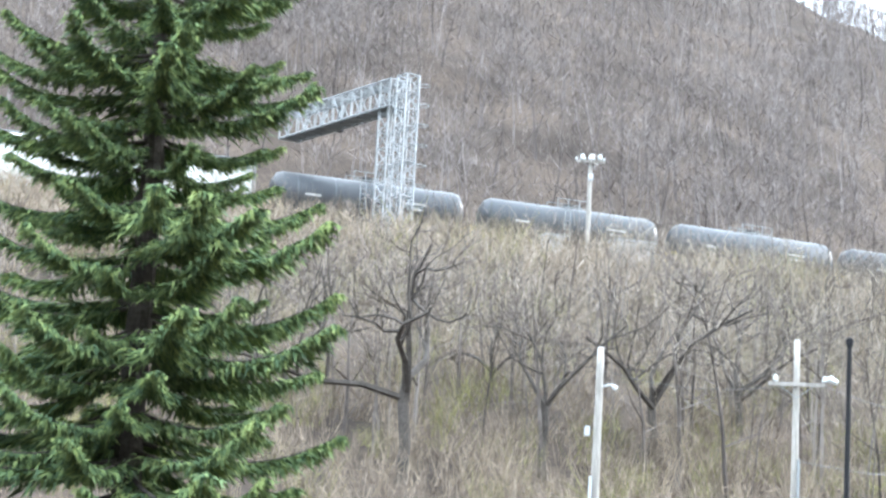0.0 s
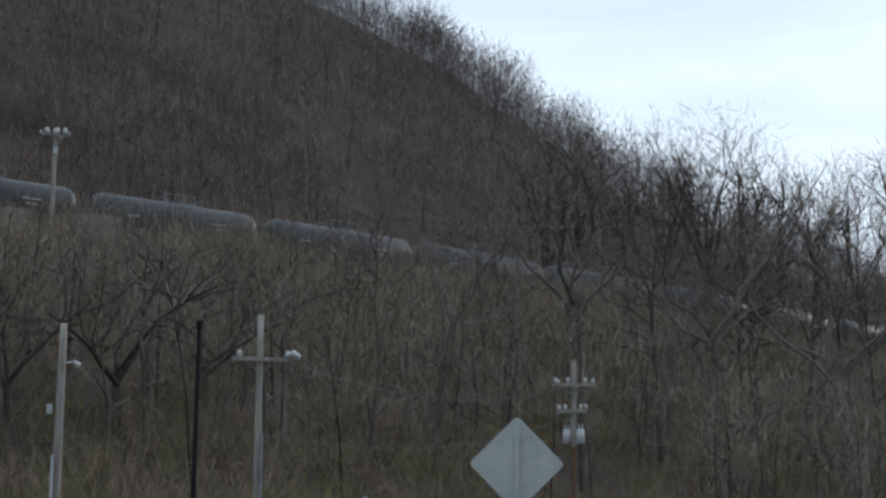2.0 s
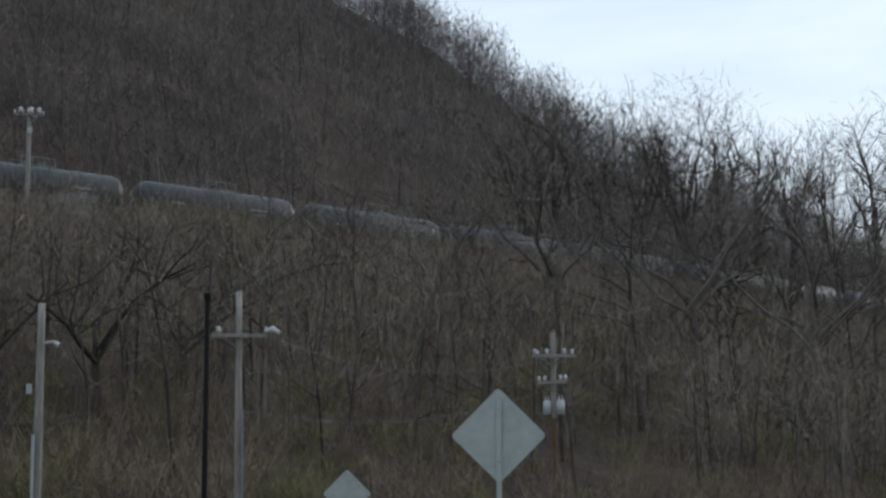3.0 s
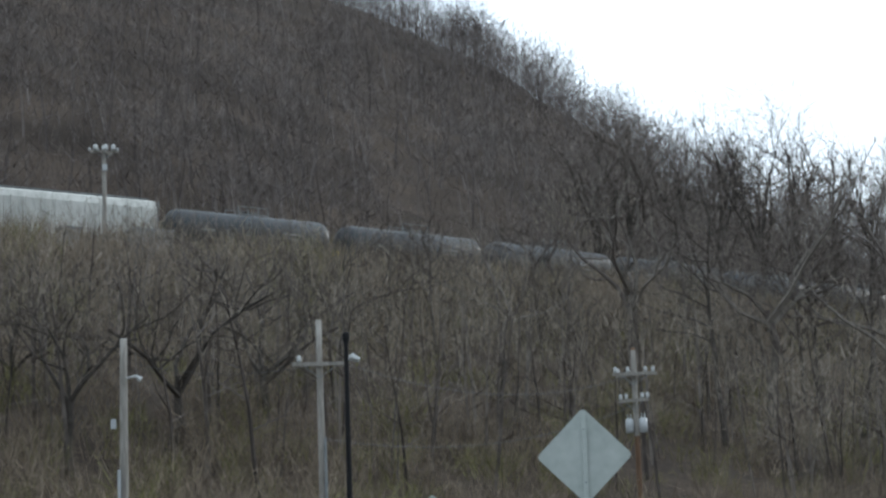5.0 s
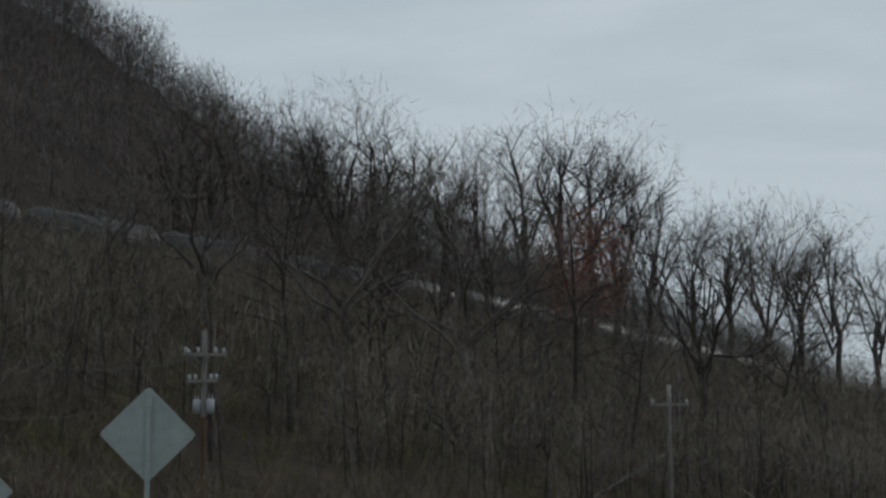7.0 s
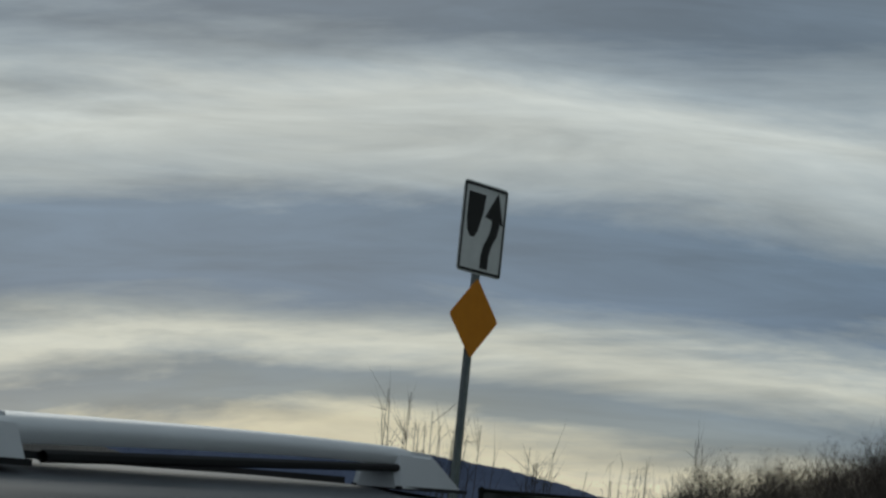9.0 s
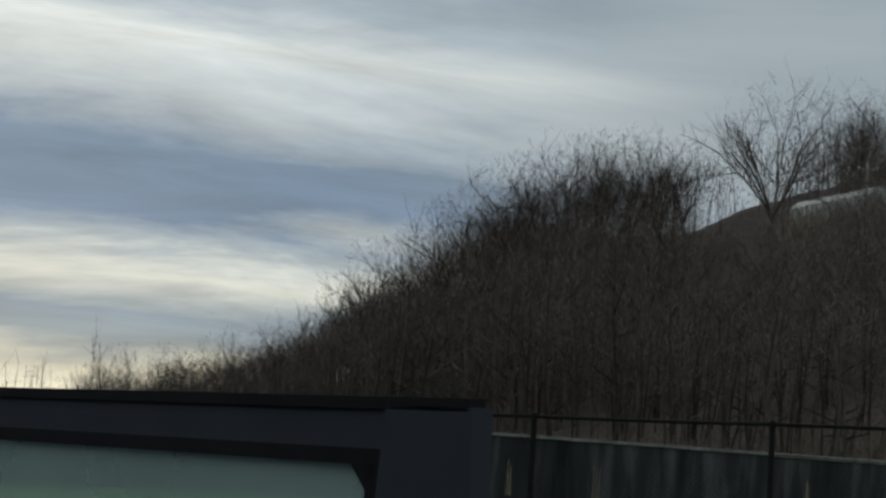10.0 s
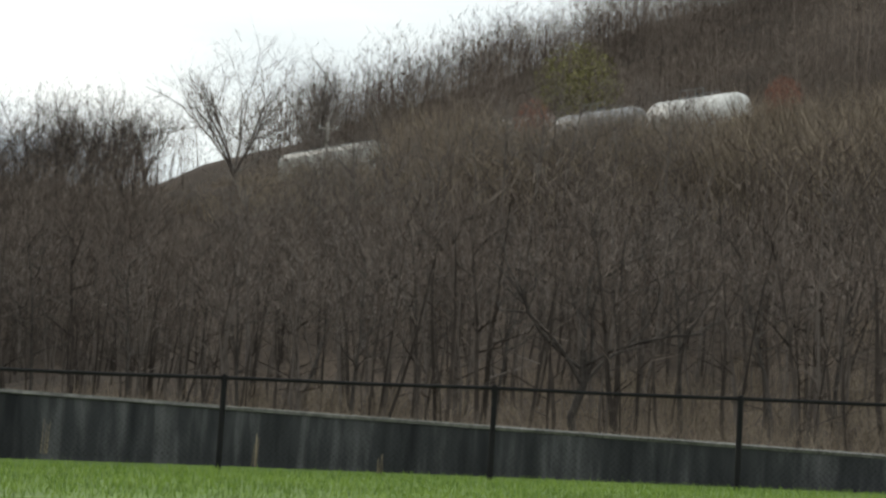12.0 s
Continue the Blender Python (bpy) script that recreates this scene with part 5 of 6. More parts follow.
def forked_tree(seed, h):
    """A tall bole that opens into a few wide crooked limbs."""
    rnd = random.Random(seed)
    bole, twigs = Geo(), Geo()
    r = h * 0.0135
    pts = [Vector((rnd.uniform(-0.01, 0.01) * h * i, rnd.uniform(-0.01, 0.01) * h * i, h * 0.42 * i / 4)) for i in range(5)]
    bole.tube(pts, [r * 1.3, r * 1.1, r, r * 0.95, r * 0.9], 8)
    for k in range(6):
        a = k * 1.1 + rnd.uniform(-0.4, 0.4)
        way = Vector((math.cos(a), math.sin(a), rnd.uniform(0.35, 1.9)))
        limb(bole, twigs, rnd, pts[-1] - Vector((0, 0, rnd.uniform(0, h * 0.12))), way, h * rnd.uniform(0.34, 0.52), r * rnd.uniform(0.45, 0.7), 3, 0.34, 0.10, 5, 5, 1.2, (3, 4))
    return bole, twigs


def fuzz(geo, rnd, top, low, radius, count, width, length, wild=0.9):
    """Fine upswept twigs that fill out a crown."""
    mid, half = (top + low) / 2, (top - low) / 2
    root = Vector((0, 0, low - half * 0.35))
    for i in range(count):
        d = rand_unit(rnd)
        f = rnd.random() ** 0.42
        p = Vector((d.x * radius * f, d.y * radius * f, mid + d.z * half * f * 0.9))
        way = ((p - root).normalized() * 0.8 + rand_unit(rnd) * wild).normalized()
        geo.sliver(p, p + way * length * rnd.uniform(0.5, 1.3), width, rand_unit(rnd))


NEAR_KINDS = {}


def near_tree(kind, seed, h, yaw, d, label, bark=None, twig=None, group="bare trees on the slope", bottom=None):
    key = (kind, seed, bark and bark.name, twig and twig.name)
    if key not in NEAR_KINDS:
        if kind == "open":
            bole, twigs = open_tree(seed, 12.0, 4, 4)
        elif kind == "forked":
            bole, twigs = forked_tree(seed, 12.0)
        elif kind == "fan":
            bole, twigs = fan_tree(seed, 12.0)
        elif kind == "wide_fan":
            bole, twigs = fan_tree(seed, 12.0, 0.16, 11, 0.85)
        elif kind == "high_fan":
            bole, twigs = fan_tree(seed, 12.0, 0.50, 6, 0.55, 2, 7)
        else:
            bole, twigs = tall_tree(seed, 12.0, 0.34 if kind == "tall" else 0.30, 0.40 if kind == "tall" else 0.22, 13, 6, 2, 0.0115, (3, 4))
        fill = random.Random(seed + 900)
        lowest, r_c, count = {"open": (3.6, 3.6, 1500), "forked": (6.0, 3.4, 500), "tall": (5.0, 2.9, 800), "bushy": (3.4, 3.3, 1500), "fan": (5.0, 3.5, 900), "wide_fan": (4.5, 4.2, 200), "high_fan": (7.0, 2.4, 120)}[kind]
        fuzz(twigs, fill, 12.0, lowest, r_c, count, 0.024, 0.75)
        if twig:
            fuzz(twigs, fill, 12.0, lowest - 1.0, r_c * 1.1, 3000, 0.16, 0.4)
        tall = float(np.percentile(twigs.arrays()[0][:, 2], 98.5))
        NEAR_KINDS[key] = (mesh_of("trunk", *bole.arrays(), bark or BARK_DARK), mesh_of("crown", *twigs.arrays(), twig or TWIG), tall)
    me = NEAR_KINDS[key]
    p = polar(yaw, d)
    z = ground_z(p.x, p.y) - 0.3 if bottom is None else bottom
    root = stand("bare_tree", label, "tree", (p.x, p.y, z), seed * 47.0 + yaw * 31, group)
    s = h / me[2]
    root.scale = (s, s, s)
    part("trunk", me[0], BARK_DARK, root)
    part("crown", me[1], TWIG, root, "fine bare twigs")
    return root


def top_to(yaw, d, elev):
    p = polar(yaw, d)
    return EYE + d * math.tan(radians(elev)) - ground_z(p.x, p.y) + 0.3


def build_near_trees():
    rnd = random.Random(21)
    # gnarled trees at the foot of the slope
    for seed, yaw, d, e in ((1, -0.9, 70, 11.0), (2, 3.2, 74, 9.4), (3, 6.3, 78, 10.3), (4, -4.4, 76, 10.0), (5, 1.6, 82, 9.6), (2, -9.0, 78, 9.0), (3, 8.8, 84, 9.8)):
        near_tree("open", seed, top_to(yaw, d, e) * 1.02, yaw, d, "gnarled dark bare tree with low forking limbs")
    # tall trees standing before the railway
    rows = ((11.1, 96, 10.9), (12.6, 110, 10.2), (13.9, 104, 11.0), (15.8, 100, 10.7), (17.0, 108, 10.4), (18.5, 104, 10.2), (19.5, 103, 13.0), (22.1, 100, 11.4), (23.5, 104, 11.8), (21.0, 112, 10.0),
            (24.9, 108, 11.2), (26.0, 110, 11.6), (27.3, 104, 11.4), (28.6, 118, 11.0), (30.2, 114, 10.4), (31.8, 120, 9.6), (34.0, 118, 9.8), (35.6, 126, 9.0), (37.2, 124, 9.4), (39.2, 130, 8.4), (41.5, 138, 7.4), (43.6, 146, 6.2))
    for i, (yaw, d, e) in enumerate(rows):
        kind = "forked" if i in (6, 0, 3, 8, 12, 16) else "tall"
        near_tree(kind, 10 + i % 6, top_to(yaw, d, e), yaw, d, "tall bare woodland tree in front of the railway", BARK if i in (3, 6, 8, 9, 12, 15, 18) else BARK_DARK)
    for i in range(20):
        yaw, d = 20.6 + 0.95 * i + rnd.uniform(-0.2, 0.2), rnd.uniform(104, 150)
        rail = float(np.interp(yaw, [20, 24, 28, 32, 36, 40], [8.8, 8.1, 7.3, 6.3, 5.2, 4.1]))
        near_tree("tall", 10 + i % 6, max(top_to(yaw, d, rail + rnd.uniform(0.3, 1.9)), 6.0), yaw, d, "slim bare tree that screens the passing train", BARK if i % 2 else BARK_DARK)
    # crowns that stand against the sky behind the railway
    sky_row = ((18.7, 182, 13.4), (19.6, 184, 13.6), (20.9, 186, 12.9), (22.3, 186, 13.0), (23.4, 188, 13.4), (24.5, 190, 13.2), (25.6, 196, 12.2), (26.6, 196, 12.0), (27.8, 198, 11.9), (29.0, 200, 12.5), (29.9, 202, 12.6),
               (30.8, 203, 12.4), (31.6, 204, 12.1), (32.6, 210, 10.6), (33.8, 216, 10.0), (34.9, 222, 10.1), (35.9, 224, 10.0), (36.9, 226, 9.6), (37.9, 230, 9.5), (39.0, 236, 8.8), (40.4, 240, 8.2), (42.0, 246, 7.2))
    for i, (yaw, d, e) in enumerate(sky_row):
        near_tree("high_fan" if i % 4 else "fan", 16 + i % 5, top_to(yaw, d, e) * 0.98, yaw, d, "tall bare tree against the sky beside the railway", BARK_DARK, group="trees along the skyline")
    # dark trees where the valley opens
    for i, (yaw, d, e) in enumerate(((44.2, 150, 5.4), (45.4, 140, 4.9), (46.4, 136, 4.6), (47.3, 132, 4.1), (48.2, 128, 4.0), (48.8, 122, 3.6), (49.5, 126, 2.7), (50.3, 140, 2.0))):
        near_tree("bushy", 22 + i % 3, top_to(yaw, d, e), yaw, d, "dark bare tree at the end of the slope", BARK_DARK, group="trees where the valley opens")
    # the spur beyond the fence: round crowns on the skyline
    for i, (yaw, d, e) in enumerate(((83.0, 150, 2.1), (84.6, 150, 2.2), (86.2, 160, 2.7), (87.6, 170, 3.1), (88.8, 176, 3.6), (89.8, 180, 4.5), (90.8, 182, 5.6), (91.8, 182, 6.2), (92.6, 184, 6.9), (93.4, 184, 7.5), (94.3, 186, 8.2),
                                  (95.2, 186, 8.6), (96.0, 188, 8.9), (96.8, 188, 9.0), (97.6, 190, 9.1), (98.4, 190, 9.1), (99.2, 190, 9.0))):
        near_tree("fan", 22 + i % 4, top_to(yaw, d, e), yaw, d, "bare tree with a rounded crown on the wooded spur", BARK_DARK, group="trees on the wooded spur")
    near_tree("wide_fan", 24, top_to(101.8, 196, 10.8), 101.8, 196, "large pale bare tree with a wide fan of branches", BARK)
    near_tree("fan", 23, top_to(104.0, 205, 10.6), 104.0, 205, "pale bare tree beside the large one", BARK)
    # budding trees by the railway
    near_tree("bushy", 31, top_to(111.6, 178, 11.3), 111.6, 178, "olive budding tree above the railway", BARK, BUD_OLIVE)
    near_tree("bushy", 32, top_to(110.4, 158, 9.7), 110.4, 158, "reddish budding tree beside the railway", BARK, BUD_RED)
    near_tree("bushy", 33, top_to(117.6, 139, 10.6), 117.6, 139, "dark red budding tree beside the railway", BARK, BUD_RED)
    near_tree("bushy", 32, top_to(30.6, 168, 9.9), 30.6, 168, "reddish budding tree on the slope", BARK, BUD_RED)
    near_tree("bushy", 31, top_to(3.0, 100, 8.6), 3.0, 100, "olive budding shrub tree on the slope", BARK, BUD_OLIVE)
    # forked tree and others just beyond the wall
    for i, (yaw, d, e) in enumerate(((112.2, 62, 7.2), (105.6, 70, 6.2), (107.4, 84, 6.8), (109.9, 78, 6.6), (115.2, 74, 7.4), (117.8, 66, 7.0), (102.4, 76, 5.6), (99.2, 84, 5.4), (96.4, 92, 5.2), (119.6, 72, 7.6), (113.9, 92, 7.6), (104.2, 96, 6.4))):
        near_tree("forked" if i == 0 else "tall", 10 + i % 6, top_to(yaw, d, e), yaw, d, "slender bare tree on the slope beyond the fence", BARK_DARK, group="trees beyond the fence")
    # open trees that stand before the far track
    for i in range(16):
        yaw, d = 102.8 + 0.82 * i + rnd.uniform(-0.3, 0.3), rnd.uniform(118, 142)
        e = float(np.interp(yaw, [102, 106, 110, 116], [7.6, 8.9, 9.8, 10.8])) + rnd.uniform(-0.4, 0.6)
        near_tree("tall", 10 + i % 6, max(top_to(yaw, d, e), 5.0), yaw, d, "bare tree in front of the far railway", BARK, group="trees beyond the fence")
    # thin saplings near the road sign
    for i, (yaw, d, e) in enumerate(((73.6, 30, 3.3), (74.6, 31, 2.9), (77.3, 34, 2.4), (78.2, 35, 1.7), (80.9, 60, 2.0), (75.3, 32, 2.5), (82.4, 64, 2.6), (80.1, 62, 1.8))):
        p = polar(yaw, d) + OB
        root = stand("sapling", "thin leafless sapling behind the road sign", "sapling", (p.x, p.y, ground_z(p.x, p.y) - 0.1), group="saplings")
        for k in range(8):
            g = Geo()
            a = rnd.uniform(0, 6.28)
            limb(g, g, rnd, Vector((rnd.uniform(-0.35, 0.35), rnd.uniform(-0.35, 0.35), 0)), Vector((0.1 * math.cos(a), 0.1 * math.sin(a), 1)), (EYE + d * math.tan(radians(e))) * rnd.uniform(0.7, 0.98), 0.013, 0, 0.05, 0.1, 22, 4, 1.0, (1, 1), (0.1, 0.3))
            part("stem", g, BARK_DARK, root)


build_near_trees()


# ---- woods, brush and distance ----
def scatter(name, templates, places, material, label, category, trunk=None):
    """Many copies of a few shapes, as one mesh. places: x, y, z, size, turn, kind."""
    V, T, base = [], [], 0
    for x, y, z, size, turn, k in places:
        v, t = templates[k % len(templates)]
        c, s = math.cos(turn), math.sin(turn)
        w = np.empty_like(v)
        w[:, 0], w[:, 1], w[:, 2] = (v[:, 0] * c - v[:, 1] * s) * size + x, (v[:, 0] * s + v[:, 1] * c) * size + y, v[:, 2] * size + z
        V.append(w)
        T.append(t + base)
        base += len(v)
    me = mesh_of(name, np.concatenate(V), np.concatenate(T), material)
    if trunk:
        me.materials.append(trunk)
        which = np.concatenate([np.arange(len(t)) < TRUNK_FACES[0] for t in T]).astype(np.int32)
        me.polygons.foreach_set("material_index", which)
    return tagged(part(name, me, material), label, category, kind="stuff")


def strip(geo, a, b, c, width, side):
    """A flat limb in two lengths, tapering to a point."""
    k = len(geo.v)
    s = side * (width / 2)
    geo.v += [a - s, a + s, b + s * 0.6, b - s * 0.6, c]
    geo.t += [(k, k + 1, k + 2), (k, k + 2, k + 3), (k + 3, k + 2, k + 4)]


TRUNK_FACES = [0]


def woods_template(seed, limbs, twigs, low, radius, width, length):
    """A light-weight leafless tree ten metres tall, for woods seen from afar."""
    rnd = random.Random(seed)
    g = Geo()
    n = 5
    pts, d = [Vector((0, 0, 0))], Vector((rnd.uniform(-0.12, 0.12), rnd.uniform(-0.12, 0.12), 1))
    for i in range(n):
        d = (d + Vector((rnd.uniform(-0.12, 0.12), rnd.uniform(-0.12, 0.12), 0.06))).normalized()
        pts.append(pts[-1] + d * 8.4 / n)
    r = rnd.uniform(0.05, 0.12)
    g.tube(pts, [r * (1.2, 0.95, 0.75, 0.55, 0.36, 0.1)[i] for i in range(n + 1)], 3)
    for k in range(limbs):
        f = 0.25 + 0.72 * (k + rnd.random()) / limbs
        i = min(int(f * n), n - 1)
        q = pts[i].lerp(pts[i + 1], f * n - i)
        a = rnd.uniform(0, 2 * math.pi)
        out = Vector((math.cos(a), math.sin(a), rnd.uniform(0.15, 1.1))).normalized()
        reach = radius * rnd.uniform(0.8, 1.4) * (1.2 - 0.5 * f)
        mid = q + out * reach * 0.45
        tip = mid + (out + Vector((0, 0, 0.3)) + rand_unit(rnd) * 0.6).normalized() * reach * 0.6
        strip(g, q, mid, tip, r * 0.85 * (1.15 - 0.6 * f), rand_unit(rnd))
        for e in range(3):
            start = q.lerp(mid, rnd.uniform(0.4, 1.0)) if e else mid
            g.sliver(start, start + (out * 0.6 + rand_unit(rnd, 0.25)).normalized() * reach * rnd.uniform(0.3, 0.6), r * 0.4, rand_unit(rnd))
    TRUNK_FACES[0] = len(g.t)
    fuzz(g, rnd, 10.0, low, radius, twigs, width, length, 0.6)
    return g.arrays()


def build_woods():
    rnd = random.Random(77)
    dense = [woods_template(100 + k, 8, 140, 2.6 + 0.2 * k, 2.3 + 0.09 * k, 0.036, 1.0) for k in range(9)]
    light = [woods_template(120 + k, 5, 135, 0.8 + 0.2 * k, 2.7 + 0.1 * k, 0.072, 1.3) for k in range(9)]
    brushy = [woods_template(160 + k, 4, 120, 0.6 + 0.15 * k, 2.6 + 0.1 * k, 0.056, 1.1) for k in range(9)]
    upper, lower, other, crest, brow = [], [], [], [], []
    for i in range(4300):
        yaw, d = rnd.uniform(-14, 52), math.sqrt(rnd.uniform(72 ** 2, 400 ** 2))
        x, y = polar(yaw, d).xy
        s, q = (float(v) for v in along(TRACK_A, np.array(x), np.array(y)))
        z = ground_z(x, y)
        if q > 10 and z > 12 and q < 230 and yaw < 46:
            if yaw > 20 and q > 60 and rnd.random() < 0.6:
                continue
            h = rnd.uniform(9, 13)
            upper.append((x, y, z - 0.3, h / 10, rnd.uniform(0, 6.28), rnd.randrange(60)))
    # close growth right behind the railway where the hill runs out
    for i in range(700):
        yaw, d = rnd.uniform(17, 46), rnd.uniform(165, 290)
        x, y = polar(yaw, d).xy
        s, q = (float(v) for v in along(TRACK_A, np.array(x), np.array(y)))
        if 9 < q < 42:
            z = ground_z(x, y)
            cap = float(np.interp(yaw, [17, 20, 22, 26, 30, 33, 36, 40, 46], [12.4, 12.0, 11.4, 10.4, 9.7, 8.2, 7.4, 6.8, 4.4])) - rnd.uniform(0, 1.2)
            h = min(rnd.uniform(9, 14), EYE + d * math.tan(radians(cap)) - z)
            if h > 1.5:
                lower.append((x, y, z - 0.3, h / 10, rnd.uniform(0, 6.28), rnd.randrange(60)))
    for i in range(3600):
        yaw, d = rnd.uniform(-14, 50), math.sqrt(rnd.uniform(72 ** 2, 240 ** 2))
        x, y = polar(yaw, d).xy
        s, q = (float(v) for v in along(TRACK_A, np.array(x), np.array(y)))
        z = ground_z(x, y)
        if -66 < q < -7.5:
            top = float(np.interp(yaw, [-14, -4.9, 1.2, 6.8, 12.3, 20.3, 34.2, 42, 50], [11.9, 11.7, 11.3, 10.85, 10.1, 9.0, 5.8, 4.6, 2.6]))
            cap = top - 0.25 - rnd.uniform(0, 1.2)
            if yaw > 2.5 and q < -24 and rnd.random() < 0.4:
                cap = top + rnd.uniform(-0.4, 0.9)
            h = min(rnd.uniform(6, 11), EYE + d * math.tan(radians(cap)) - z)
            if h > 1.8:
                lower.append((x, y, z - 0.3, h / 10, rnd.uniform(0, 6.28), rnd.randrange(60)))
    for i in range(3000):
        yaw, d = rnd.uniform(81, 122), math.sqrt(rnd.uniform(34 ** 2, 350 ** 2))
        x, y = polar(yaw, d).xy
        p = x * VALLEY[1] - y * VALLEY[0]
        z = ground_z(x, y)
        if abs(p - 117) < 9 or z < 0.6:
            continue
        if p > 126:
            if rnd.random() < 0.5:
                continue
            h = rnd.uniform(8, 12)
            crest.append((x, y, z - 0.3, h / 10, rnd.uniform(0, 6.28), rnd.randrange(60)))
        elif d < 270 and rnd.random() < (0.95 if d > 70 else 0.7):
            cap = float(np.interp(yaw, [81, 84, 86, 88, 91, 93.4, 96.5, 99, 99.6, 100.4, 103.5, 112, 116, 120], [1.4, 1.9, 2.5, 3.0, 5.5, 7.3, 8.7, 8.6, 6.2, 6.4, 7.3, 9.0, 9.8, 10.2])) - rnd.uniform(0, 0.8)
            h = min(rnd.uniform(8, 14), EYE + d * math.tan(radians(cap)) - z)
            if h > 1.2:
                other.append((x, y, z - 0.3, h / 10, rnd.uniform(0, 6.28), rnd.randrange(60)))
    # the hill above the other track
    for i in range(1500):
        yaw, d = rnd.uniform(99, 122), math.sqrt(rnd.uniform(150 ** 2, 320 ** 2))
        x, y = polar(yaw, d).xy
        p = x * VALLEY[1] - y * VALLEY[0]
        z = ground_z(x, y)
        if p > 127 and z > 14 and not (yaw < 103.5 and p < 150):
            crest.append((x, y, z - 0.3, rnd.uniform(0.45, 1.2), rnd.uniform(0, 6.28), rnd.randrange(60)))
    for i in range(400):
        yaw, d = rnd.uniform(99.5, 118), math.sqrt(rnd.uniform(190 ** 2, 380 ** 2))
        x, y = polar(yaw, d).xy
        p = x * VALLEY[1] - y * VALLEY[0]
        z = ground_z(x, y)
        if p > 127 and z > 14 and not (yaw < 103.5 and p < 150):
            crest.append((x, y, z - 0.3 - rnd.uniform(1, 2.5), rnd.uniform(0.35, 0.7), rnd.uniform(0, 6.28), rnd.randrange(60)))
    # close understorey along the brow of each hill
    for low_yaw, high_yaw, first, count, into in ((5, 38, 130, 800, brow), (103.6, 118.5, 150, 550, crest)):
        for i in range(count):
            yaw = rnd.uniform(low_yaw, high_yaw)
            reach = np.arange(first, 400, 9.0)
            rise = [(ground_z(*polar(yaw, r).xy) - EYE) / r for r in reach]
            d = reach[int(np.argmax(rise))] + rnd.uniform(-14, 12)
            x, y = polar(yaw, d).xy
            if low_yaw > 50 and x * VALLEY[1] - y * VALLEY[0] < 128:
                continue
            if low_yaw < 50 and float(along(TRACK_A, np.array(x), np.array(y))[1]) < 10:
                continue
            into.append((x, y, ground_z(x, y) - rnd.uniform(1.2, 3.2), rnd.uniform(0.45, 1.05), rnd.uniform(0, 6.28), rnd.randrange(60)))
    # slim stems filling the slope behind the wall
    slim = [woods_template(140 + k, 8, 46, 3.6 + 0.2 * k, 1.5 + 0.08 * k, 0.030, 1.2) for k in range(9)]
    fill = []
    for i in range(260):
        yaw, d = rnd.uniform(94, 124), rnd.uniform(36, 125)
        x, y = polar(yaw, d).xy
        z = ground_z(x, y)
        if abs(x * VALLEY[1] - y * VALLEY[0] - 117) < 12 or z < 0.3:
            continue
        cap = float(np.interp(yaw, [94, 96.5, 99, 100.4, 103.5, 112, 116, 120], [7.0, 8.0, 7.0, 6.2, 7.2, 8.8, 9.5, 9.8])) - rnd.uniform(0, 0.8)
        h = min(rnd.uniform(6, 13), EYE + d * math.tan(radians(cap)) - z)
        if h > 2:
            fill.append((x, y, z - 0.3, h / 10, rnd.uniform(0, 6.28), rnd.randrange(60)))
    # close growth on the spur, and low down on the far slope
    for i in range(620):
        yaw, d = rnd.uniform(82, 99.6), rnd.uniform(135, 215)
        x, y = polar(yaw, d).xy
        z = ground_z(x, y)
        cap = float(np.interp(yaw, [81, 84, 86, 88, 91, 93.4, 96.5, 99, 99.6], [1.6, 2.1, 2.6, 3.1, 5.6, 7.5, 8.9, 8.8, 7.0])) - rnd.uniform(0, 1.6)
        h = min(rnd.uniform(8, 15), EYE + d * math.tan(radians(cap)) - z)
        if h > 1.2:
            other.append((x, y, z - 0.3, h / 10, rnd.uniform(0, 6.28), rnd.randrange(60)))
    for i in range(620):
        yaw, d = rnd.uniform(23, 49), rnd.uniform(84, 150)
        x, y = polar(yaw, d).xy
        z = ground_z(x, y)
        if z < 21:
            h = min(rnd.uniform(5, 10), EYE + d * math.tan(radians(rnd.uniform(3.4, 6.4) - max(yaw - 36, 0) * 0.28)) - z)
            if h > 1.5:
                lower.append((x, y, z - 0.3, h / 10, rnd.uniform(0, 6.28), rnd.randrange(60)))
    scatter("ridge_woods", brushy, crest, WOOD_SPUR, "brown leafless woods on the hill above the far track", "woods")
    scatter("brow_woods", brushy, brow, WOOD_UPPER, "close grey-brown scrub along the brow of the hill", "woods")
    scatter("upper_woods", light, upper, WOOD_UPPER, "dense grey-brown leafless woods on the steep hill", "woods")
    scatter("lower_woods", dense, lower, WOOD, "leafless mixed trees below the railway", "woods", TRUNK_GREY)
    scatter("spur_woods", dense, other, WOOD_SPUR, "dark brown leafless woods on the slope behind the fence", "woods", TRUNK_DARK)
    scatter("slope_saplings", slim, fill, WOOD_SPUR, "slim bare saplings crowding the slope behind the wall", "saplings", TRUNK_DARK)


build_woods()


